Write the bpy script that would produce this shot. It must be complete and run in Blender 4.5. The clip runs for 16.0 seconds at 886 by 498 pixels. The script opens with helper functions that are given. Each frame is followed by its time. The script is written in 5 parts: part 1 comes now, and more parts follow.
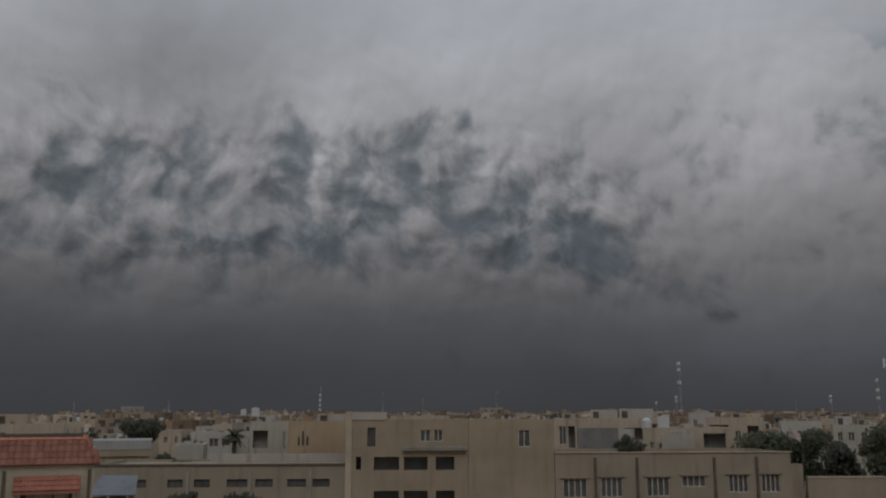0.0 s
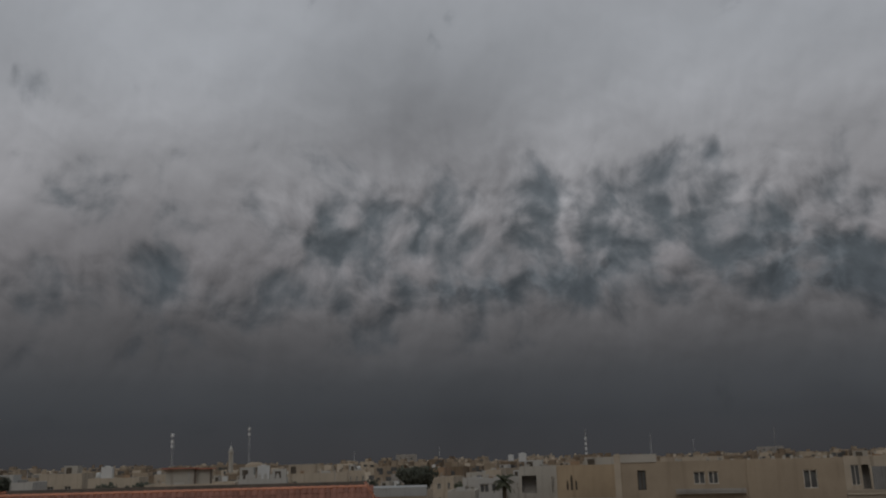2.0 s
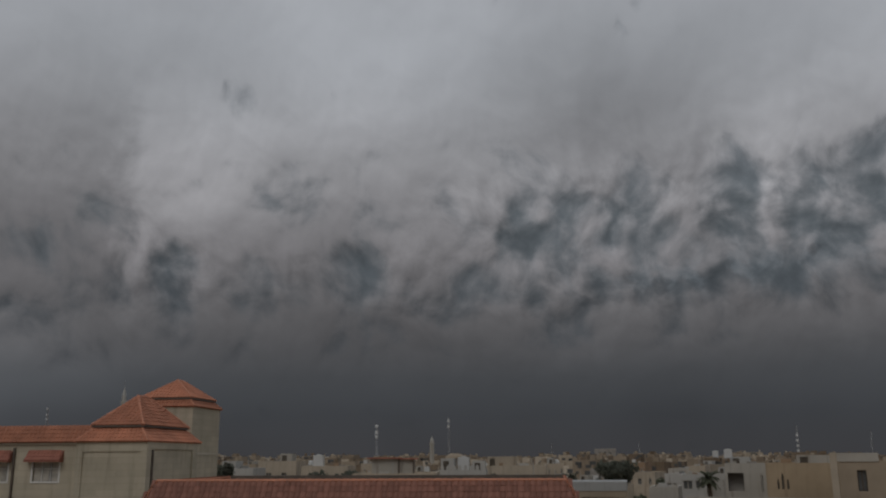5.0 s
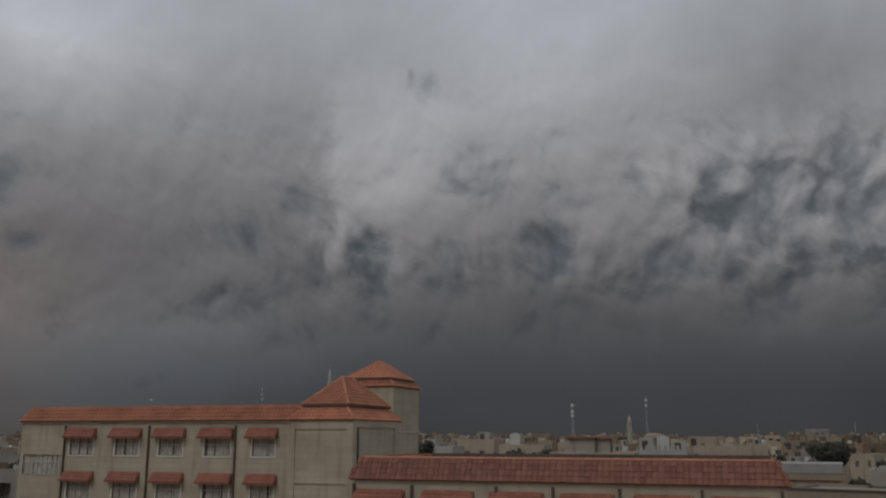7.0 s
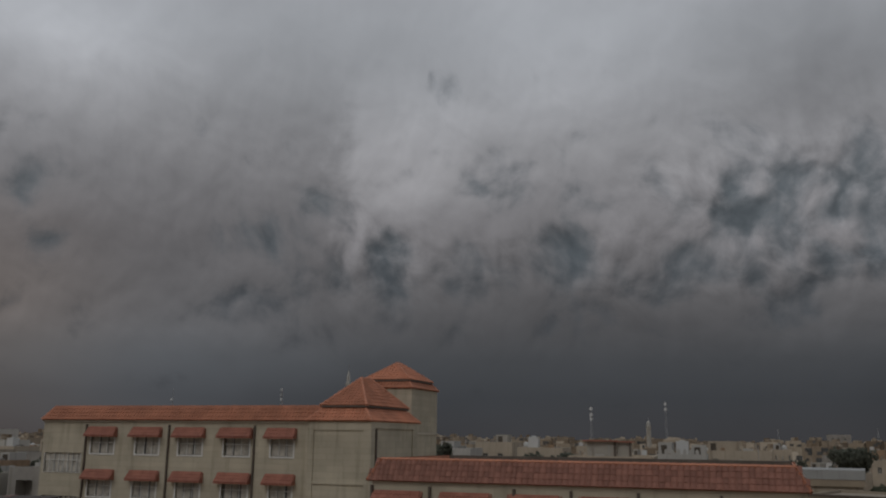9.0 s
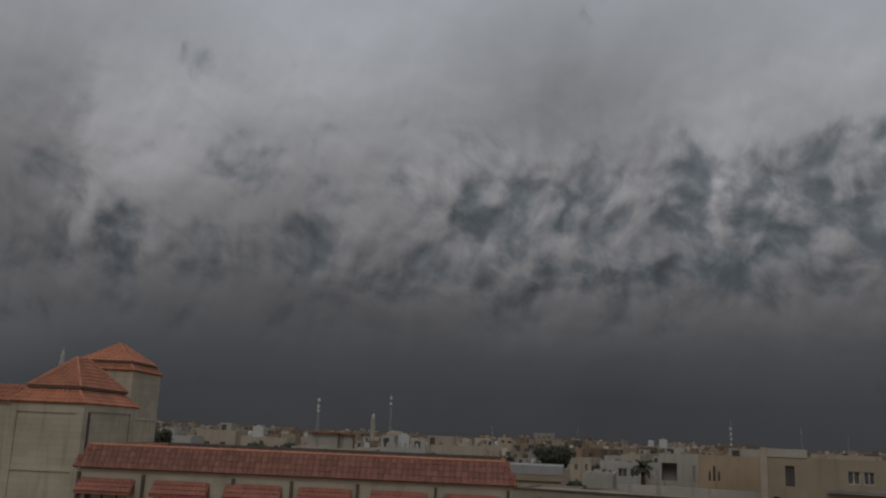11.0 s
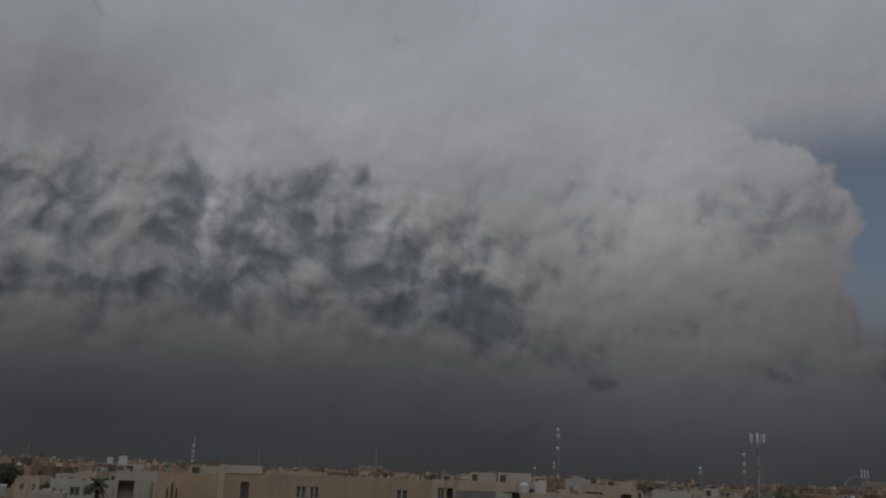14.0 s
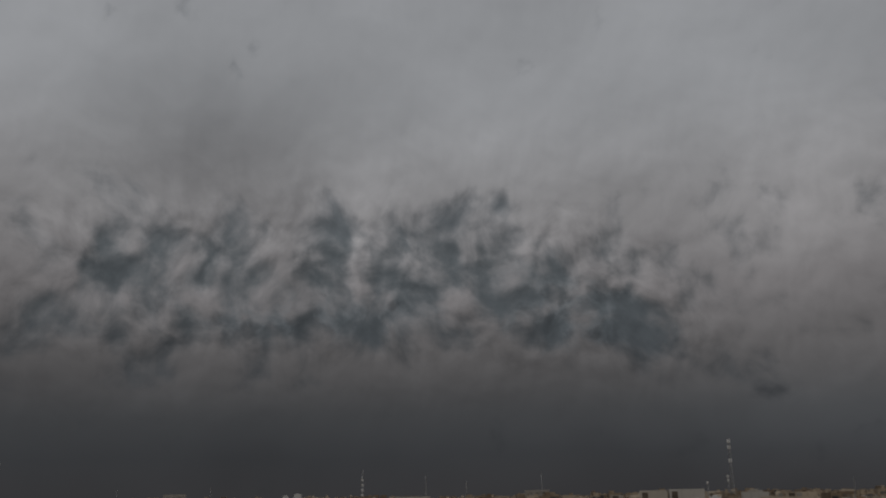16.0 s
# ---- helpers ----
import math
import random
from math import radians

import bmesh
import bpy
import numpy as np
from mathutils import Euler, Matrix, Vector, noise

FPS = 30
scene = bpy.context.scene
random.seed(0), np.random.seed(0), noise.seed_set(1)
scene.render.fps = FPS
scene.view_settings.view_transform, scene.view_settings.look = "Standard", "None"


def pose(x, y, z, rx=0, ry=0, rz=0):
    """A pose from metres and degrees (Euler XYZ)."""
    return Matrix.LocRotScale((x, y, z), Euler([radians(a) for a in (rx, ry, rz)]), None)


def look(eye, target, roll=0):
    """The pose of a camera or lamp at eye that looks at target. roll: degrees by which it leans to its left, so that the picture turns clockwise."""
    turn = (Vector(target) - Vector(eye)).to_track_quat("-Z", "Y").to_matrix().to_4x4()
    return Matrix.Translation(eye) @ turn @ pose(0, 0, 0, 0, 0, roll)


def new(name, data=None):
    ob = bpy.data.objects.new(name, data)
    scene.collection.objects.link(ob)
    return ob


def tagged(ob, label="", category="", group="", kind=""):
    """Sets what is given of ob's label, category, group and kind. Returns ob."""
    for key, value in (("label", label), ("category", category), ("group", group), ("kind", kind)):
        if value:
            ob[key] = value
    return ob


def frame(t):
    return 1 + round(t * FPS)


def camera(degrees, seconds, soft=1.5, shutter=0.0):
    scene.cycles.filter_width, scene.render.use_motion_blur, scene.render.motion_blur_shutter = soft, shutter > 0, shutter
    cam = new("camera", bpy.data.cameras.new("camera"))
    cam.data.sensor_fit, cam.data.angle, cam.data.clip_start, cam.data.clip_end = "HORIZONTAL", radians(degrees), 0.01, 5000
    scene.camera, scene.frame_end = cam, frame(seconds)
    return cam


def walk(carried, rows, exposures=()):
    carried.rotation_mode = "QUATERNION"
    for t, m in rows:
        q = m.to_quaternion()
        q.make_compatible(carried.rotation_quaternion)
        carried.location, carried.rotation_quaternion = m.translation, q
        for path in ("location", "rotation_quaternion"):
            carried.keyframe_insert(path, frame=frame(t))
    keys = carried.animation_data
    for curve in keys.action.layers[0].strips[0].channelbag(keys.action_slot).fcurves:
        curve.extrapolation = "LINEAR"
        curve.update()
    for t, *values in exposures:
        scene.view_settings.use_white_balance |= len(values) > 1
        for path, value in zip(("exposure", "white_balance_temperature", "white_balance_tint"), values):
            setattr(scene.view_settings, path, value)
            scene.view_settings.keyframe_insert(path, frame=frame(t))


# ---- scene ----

# ------------------------------------------------------------------ camera
EYE = Vector((0.0, 0.0, 8.7))
cam = camera(52.6, 16.0, soft=2.1)

# seconds, heading to the right of +Y, tilt upward, roll (degrees)
PATH = [
    (0.0, 41.11, 10.42, -0.11), (0.5, 38.06, 11.32, -0.52), (1.0, 34.29, 12.25, -1.21), (1.5, 29.22, 12.86, -1.30),
    (2.0, 24.85, 13.32, -1.45), (2.5, 21.83, 13.45, -1.46), (3.0, 19.37, 13.33, -1.51), (3.2, 18.17, 13.31, -1.38),
    (5.3, 10.74, 12.92, -0.37), (5.5, 9.36, 12.78, -0.41), (6.0, 5.35, 12.44, 0.04), (6.5, 2.30, 12.04, 0.07),
    (7.0, 0.00, 11.82, 0.08), (7.5, -2.39, 11.76, 0.29), (8.0, -3.75, 11.81, 0.55), (8.2, -4.05, 11.86, 0.62),
    (10.3, 8.55, 11.99, 1.63), (10.5, 9.96, 11.98, 1.93), (11.0, 15.46, 11.81, 2.41), (11.5, 23.35, 11.70, 3.47),
    (12.0, 31.81, 11.35, 4.11), (12.5, 38.34, 11.11, 4.31), (13.0, 43.52, 11.15, 3.93), (13.5, 47.55, 12.03, 3.17),
    (13.7, 48.15, 12.67, 2.69), (14.0, 48.11, 14.14, 2.17), (14.5, 46.96, 17.22, 0.84), (15.0, 45.42, 16.81, 0.01),
    (15.5, 42.33, 16.10, -0.55), (16.0, 38.62, 15.53, -1.01),
]


def aim(yaw, tilt):
    y, p = radians(yaw), radians(tilt)
    return EYE + Vector((math.sin(y) * math.cos(p), math.cos(y) * math.cos(p), math.sin(p)))


walk(cam, [(t, look(EYE, aim(yaw, tilt), roll)) for t, yaw, tilt, roll in PATH], exposures=[(0.0, 0.13, 6340, 11), (2.5, -0.07, 6380, 11), (7.0, 0.1, 6380, 11), (11.0, -0.05, 6360, 11), (12.5, -0.03, 6340, 11), (13.5, -0.06, 6350, 11), (14.5, -0.27, 6380, 11), (16.0, -0.27, 6560, 11)])

# ------------------------------------------------------------------ world: storm cloud over the town
SKY_GAIN = 1.0
world = bpy.data.worlds.new("storm_sky")
scene.world = world
world.use_nodes = True
wt = world.node_tree
wt.nodes.clear()


def wnode(kind, **props):
    n = wt.nodes.new(kind)
    for key, value in props.items():
        if key == "operation":
            n.operation = value
        elif key == "blend_type":
            n.blend_type = value
        elif key == "data_type":
            n.data_type = value
    return n


def feed(socket, value):
    if isinstance(value, bpy.types.NodeSocket):
        wt.links.new(value, socket)
    else:
        socket.default_value = value


def M(op, a, b=0.0, c=0.0, clamp=False):
    n = wnode("ShaderNodeMath", operation=op)
    n.use_clamp = clamp
    for k, value in enumerate((a, b, c)):
        feed(n.inputs[k], value)
    return n.outputs[0]


def V(op, a, b=(0, 0, 0), c=(0, 0, 0)):
    n = wnode("ShaderNodeVectorMath", operation=op)
    for k, value in enumerate((a, b, c)):
        feed(n.inputs[k], value)
    return n.outputs["Value"] if op == "DOT_PRODUCT" else n.outputs[0]


def wnoise(vector, scale, detail, rough, distortion=0.0):
    n = wnode("ShaderNodeTexNoise")
    feed(n.inputs["Vector"], vector)
    n.inputs["Scale"].default_value, n.inputs["Detail"].default_value = scale, detail
    n.inputs["Roughness"].default_value, n.inputs["Distortion"].default_value = rough, distortion
    return n.outputs["Fac"], n.outputs["Color"]


def wsmooth(x, lo, hi):
    n = wnode("ShaderNodeMapRange")
    n.interpolation_type = "SMOOTHSTEP"
    feed(n.inputs["Value"], x)
    n.inputs["From Min"].default_value, n.inputs["From Max"].default_value = lo, hi
    return n.outputs["Result"]


def wmix(fac, a, b):
    n = wnode("ShaderNodeMix", data_type="RGBA")
    feed(n.inputs[0], fac)
    for k, value in ((6, a), (7, b)):
        feed(n.inputs[k], value)
    return n.outputs[2]


way = wnode("ShaderNodeTexCoord").outputs["Generated"]
split = wnode("ShaderNodeSeparateXYZ")
feed(split.inputs[0], way)
az = M("MULTIPLY", M("ARCTAN2", split.outputs[0], split.outputs[1]), 57.2958)
el = M("MULTIPLY", M("ARCSINE", split.outputs[2]), 57.2958)
flat = wnode("ShaderNodeCombineXYZ")
feed(flat.inputs[0], az), feed(flat.inputs[1], el)
# torn cloud: noise in degrees, bent by coarser noise
shifted = V("ADD", flat.outputs[0], (223.0, 131.0, 7.3))
_, bend_big = wnoise(V("MULTIPLY", shifted, (0.075, 0.085, 0.11)), 1.0, 2.0, 0.5)
_, bend_small = wnoise(V("MULTIPLY", shifted, (0.26, 0.28, 0.11)), 1.0, 2.5, 0.5)
warp = V("ADD", V("MULTIPLY_ADD", bend_big, (4.4, 3.2, 0.0), (-2.2, -1.6, 0.0)),
         V("MULTIPLY_ADD", bend_small, (1.5, 1.5, 0.0), (-0.75, -0.75, 0.0)))
bent = V("ADD", flat.outputs[0], V("MULTIPLY", warp, (0.9, 0.9, 0.0)))
torn_at = V("ADD", shifted, warp)


def gather(patches):
    """Soft patches of cloud, each heading, height, half width, half height and weight, summed."""
    total = 0.0
    for a, e, ra, re, w in patches:
        q = V("MULTIPLY_ADD", bent, (1 / ra, 1 / re, 0.0), (-a / ra, -e / re, 0.0))
        total = M("MULTIPLY_ADD", M("POWER", 0.36788, V("DOT_PRODUCT", q, q)), w, total)
    return total


GAPS = [(27.0, 14.4, 12.0, 5.0, 0.56), (15.4, 14.8, 3.4, 1.7, 0.75), (22.0, 13.0, 4.0, 1.8, 0.5), (27.0, 11.0, 4.8, 1.4, 1.0), (33.0, 10.4, 5.0, 1.4, 1.0),
        (37.5, 12.6, 4.6, 2.8, 0.75), (46.5, 12.6, 5.4, 3.8, 1.3), (46.5, 9.8, 5.0, 1.5, 0.85), (51.5, 10.2, 3.6, 2.2, 0.8),
        (9.5, 11.0, 4.0, 2.0, 0.65), (-5.3, 11.4, 3.8, 2.6, 0.65), (2.0, 11.0, 4.0, 1.6, 0.40), (16.0, 10.6, 3.6, 1.5, 0.75), (21.0, 16.6, 3.0, 1.6, 0.4)]
PUFFS = [(12.5, 11.6, 6.0, 1.4, 0.7), (22.0, 9.0, 6.5, 1.2, 0.7), (34.8, 7.8, 6.0, 1.2, 0.8), (33.2, 18.0, 1.7, 3.6, 0.5),
         (50.0, 10.4, 4.6, 0.45, 0.8), (41.2, 16.0, 1.3, 2.6, 0.5), (55.0, 15.5, 3.0, 3.0, 0.8), (64.0, 12.0, 8.0, 5.5, 0.8), (-20.0, 13.0, 9.0, 8.0, 0.8)]
GLOWS = [(-26.0, 22.0, 8.0, 5.5, 0.36), (-3.5, 16.8, 4.0, 4.0, 0.22), (33.0, 18.0, 2.4, 4.0, 0.25), (63.0, 16.0, 8.0, 7.0, 0.30), (6.0, 23.0, 10.0, 5.0, 0.12),
         (44.0, 24.0, 9.0, 5.0, 0.10), (13.0, 11.4, 8.0, 1.8, 0.12), (23.0, 22.0, 8.5, 4.4, -0.30), (5.0, 10.0, 9.0, 5.0, -0.20), (-32.0, 3.5, 17.0, 6.0, 0.85), (62.0, 4.5, 13.0, 4.0, 0.40), (-16.0, 5.5, 9.0, 4.0, 0.18)]
gap = gather(GAPS)
puff = gather(PUFFS)
glow = gather(GLOWS)


def lumps(at, size):
    """Rounded heads of cloud, 1 at their middles and 0 in the creases between them."""
    n = wnode("ShaderNodeTexVoronoi")
    n.feature = "SMOOTH_F1"
    feed(n.inputs["Vector"], V("MULTIPLY", at, size))
    n.inputs["Scale"].default_value, n.inputs["Detail"].default_value, n.inputs["Roughness"].default_value = 1.0, 1.0, 0.5
    n.inputs["Smoothness"].default_value = 0.6
    return M("SUBTRACT", 1.0, n.outputs["Distance"])


def billows(offset):
    at = V("ADD", torn_at, offset)
    coarse, _ = wnoise(V("MULTIPLY", at, (0.15, 0.14, 0.31)), 1.0, 2.0, 0.5)
    fine, _ = wnoise(V("MULTIPLY", at, (0.32, 0.31, 0.17)), 1.0, 7.0, 0.50)
    heads = M("MULTIPLY", M("SUBTRACT", lumps(at, (0.46, 0.40, 0.21)), 0.55), 0.14)
    return M("ADD", M("MULTIPLY_ADD", coarse, 0.46, M("MULTIPLY", fine, 0.84)), heads)


mass = billows((0.0, 0.0, 0.0))
relief = M("SUBTRACT", mass, billows((-0.30, 0.60, 0.0)))
broad, _ = wnoise(V("MULTIPLY", torn_at, (0.060, 0.085, 0.23)), 1.0, 3.0, 0.5)
# how closed the cloud is: 0 in the gaps, 1 where it is whole
bias = M("ADD", M("SUBTRACT", M("MULTIPLY", puff, 0.55), M("MULTIPLY", gap, 0.86)), M("MULTIPLY_ADD", wsmooth(el, 17.5, 21.5), 0.9, M("MULTIPLY_ADD", wsmooth(el, 4.5, 7.5), -0.6, 2.03)))
closed = wsmooth(M("MULTIPLY_ADD", M("SUBTRACT", mass, 0.65), 5.6, bias), -0.35, 1.25)

bent_split = wnode("ShaderNodeSeparateXYZ")
feed(bent_split.inputs[0], V("ADD", flat.outputs[0], V("MULTIPLY", warp, (0.35, 0.35, 0.0))))


def climb(rows):
    ramp = wnode("ShaderNodeValToRGB")
    feed(ramp.inputs[0], M("MULTIPLY", bent_split.outputs[1], 1 / 90))
    while len(ramp.color_ramp.elements) < len(rows):
        ramp.color_ramp.elements.new(0.5)
    for knot, (deg, *rgb) in zip(ramp.color_ramp.elements, rows):
        knot.position, knot.color = deg / 90, (*rgb, 1)
    return ramp.outputs[0]


whole = climb([(0.0, 0.042, 0.0415, 0.0435), (2.5, 0.0435, 0.0455, 0.049), (5.0, 0.058, 0.061, 0.065), (7.0, 0.079, 0.081, 0.085), (9.0, 0.104, 0.105, 0.109), (12.5, 0.157, 0.157, 0.163),
               (17.0, 0.228, 0.233, 0.243), (22.0, 0.285, 0.295, 0.309), (30.0, 0.310, 0.323, 0.340), (90.0, 0.34, 0.36, 0.39)])
hollow = climb([(0.0, 0.041, 0.042, 0.045), (6.0, 0.054, 0.059, 0.065), (10.0, 0.068, 0.077, 0.084), (15.0, 0.092, 0.104, 0.112), (22.0, 0.150, 0.162, 0.175), (90.0, 0.22, 0.24, 0.27)])
belt = M("MULTIPLY", wsmooth(el, 3.0, 8.0), M("SUBTRACT", 1.0, M("MULTIPLY", wsmooth(el, 16.0, 26.0), 0.72)))
soft = M("MULTIPLY_ADD", M("SUBTRACT", broad, 0.5), 0.60, 1.0)
rough = M("MULTIPLY_ADD", wsmooth(gap, 0.03, 0.50), 1.55, 0.75)
fine = M("MULTIPLY_ADD", M("MULTIPLY", relief, belt), rough, 1.0)
level = M("MULTIPLY", M("MULTIPLY", soft, fine), M("ADD", glow, 1.0))
# grey shaft of rain left of the bright cloud front
front = M("MULTIPLY_ADD", M("SUBTRACT", mass, 0.65), 14.0, az)
shaft = M("MULTIPLY", wsmooth(M("SUBTRACT", -7.5, front), -1.5, 2.5), M("MULTIPLY", wsmooth(el, 4.0, 12.0), M("SUBTRACT", 1.0, wsmooth(el, 17.0, 25.0))))
level = M("MULTIPLY", level, M("MULTIPLY_ADD", shaft, -0.25, 1.0))
lit = wnode("ShaderNodeCombineXYZ")
# brown dust hanging in the lowest air at the edge of the storm
dust = M("MULTIPLY", M("SUBTRACT", 1.0, wsmooth(az, -31.0, -17.0)), M("SUBTRACT", 1.0, wsmooth(el, 6.0, 17.0)))
for k, hue in enumerate((0.16, 0.01, -0.10)):
    feed(lit.inputs[k], M("MULTIPLY", level, M("MULTIPLY_ADD", belt, (0.045, 0.0, -0.025)[k], M("MULTIPLY_ADD", dust, hue, 1.0))))
# thin bright shreds drawn across the gaps
wisp, _ = wnoise(V("MULTIPLY", torn_at, (0.30, 0.28, 0.43)), 1.0, 6.0, 0.56)
lace = M("SUBTRACT", 1.0, wsmooth(M("ABSOLUTE", M("SUBTRACT", wisp, 0.5)), 0.0, 0.085))
shred = M("MULTIPLY", lace, wsmooth(mass, 0.48, 0.78))
thin = wnode("ShaderNodeCombineXYZ")
for k in range(3):
    feed(thin.inputs[k], M("MULTIPLY_ADD", shred, 0.75, M("MULTIPLY_ADD", M("SUBTRACT", wisp, 0.5), 0.9, M("MULTIPLY_ADD", relief, 1.6, 0.98))))
cloud = wmix(closed, V("MULTIPLY", hollow, thin.outputs[0]), V("MULTIPLY", whole, lit.outputs[0]))

# clear sky past the edge of the shelf of cloud
sky = wnode("ShaderNodeTexSky")
sky.sky_type, sky.sun_disc = "NISHITA", False
sky.sun_elevation, sky.sun_rotation = radians(48), radians(215)
clear = V("ADD", V("MULTIPLY", sky.outputs[0], (0.020, 0.019, 0.018)), (0.080, 0.092, 0.106))
over = M("MAXIMUM", M("SUBTRACT", el, 14.5), 0.0)
edge = M("ADD", az, M("MULTIPLY", M("MULTIPLY", over, over), 0.13))
_, billow = wnoise(V("MULTIPLY", shifted, (0.32, 0.32, 0.07)), 1.0, 3.0, 0.5)
bs = wnode("ShaderNodeSeparateXYZ")
feed(bs.inputs[0], billow)
edge = M("MULTIPLY_ADD", M("SUBTRACT", bs.outputs[0], 0.5), 5.5, edge)
opening = M("MULTIPLY", M("MULTIPLY", wsmooth(edge, 73.4, 74.1), M("SUBTRACT", 1.0, wsmooth(az, 100.0, 125.0))),
            M("MULTIPLY", wsmooth(el, 7.0, 13.0), M("SUBTRACT", 1.0, wsmooth(el, 18.0, 23.0))))
back = wnode("ShaderNodeBackground")
feed(back.inputs["Color"], V("MULTIPLY", wmix(opening, cloud, clear), (0.99, 1.003, 1.012)))
back.inputs["Strength"].default_value = SKY_GAIN
feed(wnode("ShaderNodeOutputWorld").inputs["Surface"], back.outputs[0])

# pale sun filtered by cloud, behind the camera and to its left
sun_data = bpy.data.lights.new("sun", "SUN")
sun_data.energy, sun_data.angle, sun_data.color = 0.42, radians(25), (1.0, 0.95, 0.88)
sun = new("sun", sun_data)
sun.matrix_world = look(Vector((-35, -50, 67)), Vector((0, 0, 0)))


# ------------------------------------------------------------------ materials
def material(name, color, rough=0.85, vary=0.25, size=0.6, fine=12.0, bump=0.25, stain=0.0, courses=None, random_tone=0.0, metal=0.0):
    """A surface with grain and blotches at two scales; courses: (length, height) of masonry joints in metres."""
    m = bpy.data.materials.new(name)
    m.use_nodes = True
    t = m.node_tree
    bsdf = t.nodes["Principled BSDF"]
    bsdf.inputs["Roughness"].default_value, bsdf.inputs["Metallic"].default_value = rough, metal
    if metal == 0:
        bsdf.inputs["Specular IOR Level"].default_value = 0.3
    co = t.nodes.new("ShaderNodeTexCoord")

    def tex(scale, detail):
        n = t.nodes.new("ShaderNodeTexNoise")
        n.inputs["Scale"].default_value, n.inputs["Detail"].default_value = scale, detail
        t.links.new(co.outputs["Object"], n.inputs["Vector"])
        return n.outputs["Fac"]

    def mix(kind, fac, a, b):
        n = t.nodes.new("ShaderNodeMix")
        n.data_type, n.blend_type = "RGBA", kind
        for socket, value in ((n.inputs[0], fac), (n.inputs[6], a), (n.inputs[7], b)):
            if isinstance(value, bpy.types.NodeSocket):
                t.links.new(value, socket)
            else:
                socket.default_value = value
        return n.outputs[2]

    def spread(x, lo, hi, a, b):
        n = t.nodes.new("ShaderNodeMapRange")
        n.interpolation_type = "SMOOTHSTEP"
        t.links.new(x, n.inputs["Value"])
        for k, value in zip(("From Min", "From Max", "To Min", "To Max"), (lo, hi, a, b)):
            n.inputs[k].default_value = value
        return n.outputs["Result"]

    big, small = tex(size, 5.0), tex(fine, 4.0)
    c = (*color, 1)
    dark = tuple(x * (1 - vary) for x in color) + (1,)
    pale = tuple(min(1, x * (1 + vary * 0.6)) for x in color) + (1,)
    out = mix("MIX", spread(big, 0.3, 0.7, 0, 1), dark, pale)
    out = mix("MIX", spread(small, 0.35, 0.65, 0, 0.35), out, c)
    if stain:
        streaks = t.nodes.new("ShaderNodeMapping")
        streaks.inputs["Scale"].default_value = (1.6, 1.6, 0.16)
        t.links.new(co.outputs["Object"], streaks.inputs["Vector"])
        n = t.nodes.new("ShaderNodeTexNoise")
        n.inputs["Scale"].default_value, n.inputs["Detail"].default_value = 1.0, 6.0
        t.links.new(streaks.outputs[0], n.inputs["Vector"])
        out = mix("MULTIPLY", spread(n.outputs["Fac"], 0.5, 0.72, 0, stain), out, (0.45, 0.42, 0.38, 1))
    if random_tone:
        info = t.nodes.new("ShaderNodeObjectInfo")
        out = mix("MULTIPLY", 1.0, out, mix("MIX", info.outputs["Random"], (1 - random_tone,) * 3 + (1,), (1 + random_tone * 0.4,) * 3 + (1,)))
    height = small
    if courses:
        sep = t.nodes.new("ShaderNodeSeparateXYZ")
        t.links.new(co.outputs["Object"], sep.inputs[0])
        add = t.nodes.new("ShaderNodeMath")
        t.links.new(sep.outputs[0], add.inputs[0]), t.links.new(sep.outputs[1], add.inputs[1])
        com = t.nodes.new("ShaderNodeCombineXYZ")
        t.links.new(add.outputs[0], com.inputs[0]), t.links.new(sep.outputs[2], com.inputs[1])
        br = t.nodes.new("ShaderNodeTexBrick")
        t.links.new(com.outputs[0], br.inputs["Vector"])
        br.inputs["Scale"].default_value, br.inputs["Mortar Size"].default_value = 1.0, 0.012
        br.inputs["Brick Width"].default_value, br.inputs["Row Height"].default_value = courses
        br.inputs["Color1"].default_value, br.inputs["Color2"].default_value = (1, 1, 1, 1), (0.86, 0.86, 0.85, 1)
        br.inputs["Mortar"].default_value = (0.76, 0.74, 0.71, 1)
        out = mix("MULTIPLY", 0.8, out, br.outputs["Color"])
    t.links.new(out, bsdf.inputs["Base Color"])
    if bump:
        b = t.nodes.new("ShaderNodeBump")
        b.inputs["Strength"].default_value, b.inputs["Distance"].default_value = bump, 0.02
        t.links.new(height, b.inputs["Height"])
        t.links.new(b.outputs[0], bsdf.inputs["Normal"])
    return m


stone = material("cream_stone_cladding", (0.545, 0.488, 0.375), 0.8, 0.16, 0.35, 9, 0.2, 0.35, (2.6, 0.42))
stone_band = material("smooth_stone_band", (0.58, 0.53, 0.43), 0.75, 0.12, 0.6, 10, 0.15, 0.2)
tile = material("red_clay_tile", (0.50, 0.205, 0.118), 0.7, 0.22, 0.7, 14, 0.3, 0.15, None, 0.22)
# darker, duller red tile for the front slope of the low wing
tile_dull = material("dull_clay_tile", (0.335, 0.158, 0.115), 0.75, 0.28, 0.6, 14, 0.3, 0.2, None, 0.26)
tile_cap = material("ridge_clay_tile", (0.56, 0.245, 0.15), 0.7, 0.2, 0.9, 14, 0.3)
awning_red = material("awning_tile_red", (0.36, 0.15, 0.105), 0.7, 0.2, 1.5, 16, 0.3, 0.2)
white_paint = material("white_window_paint", (0.74, 0.73, 0.69), 0.5, 0.08, 2.0, 20, 0.05)
curtain = material("pale_curtain", (0.52, 0.485, 0.42), 0.9, 0.3, 2.5, 8, 0.1)
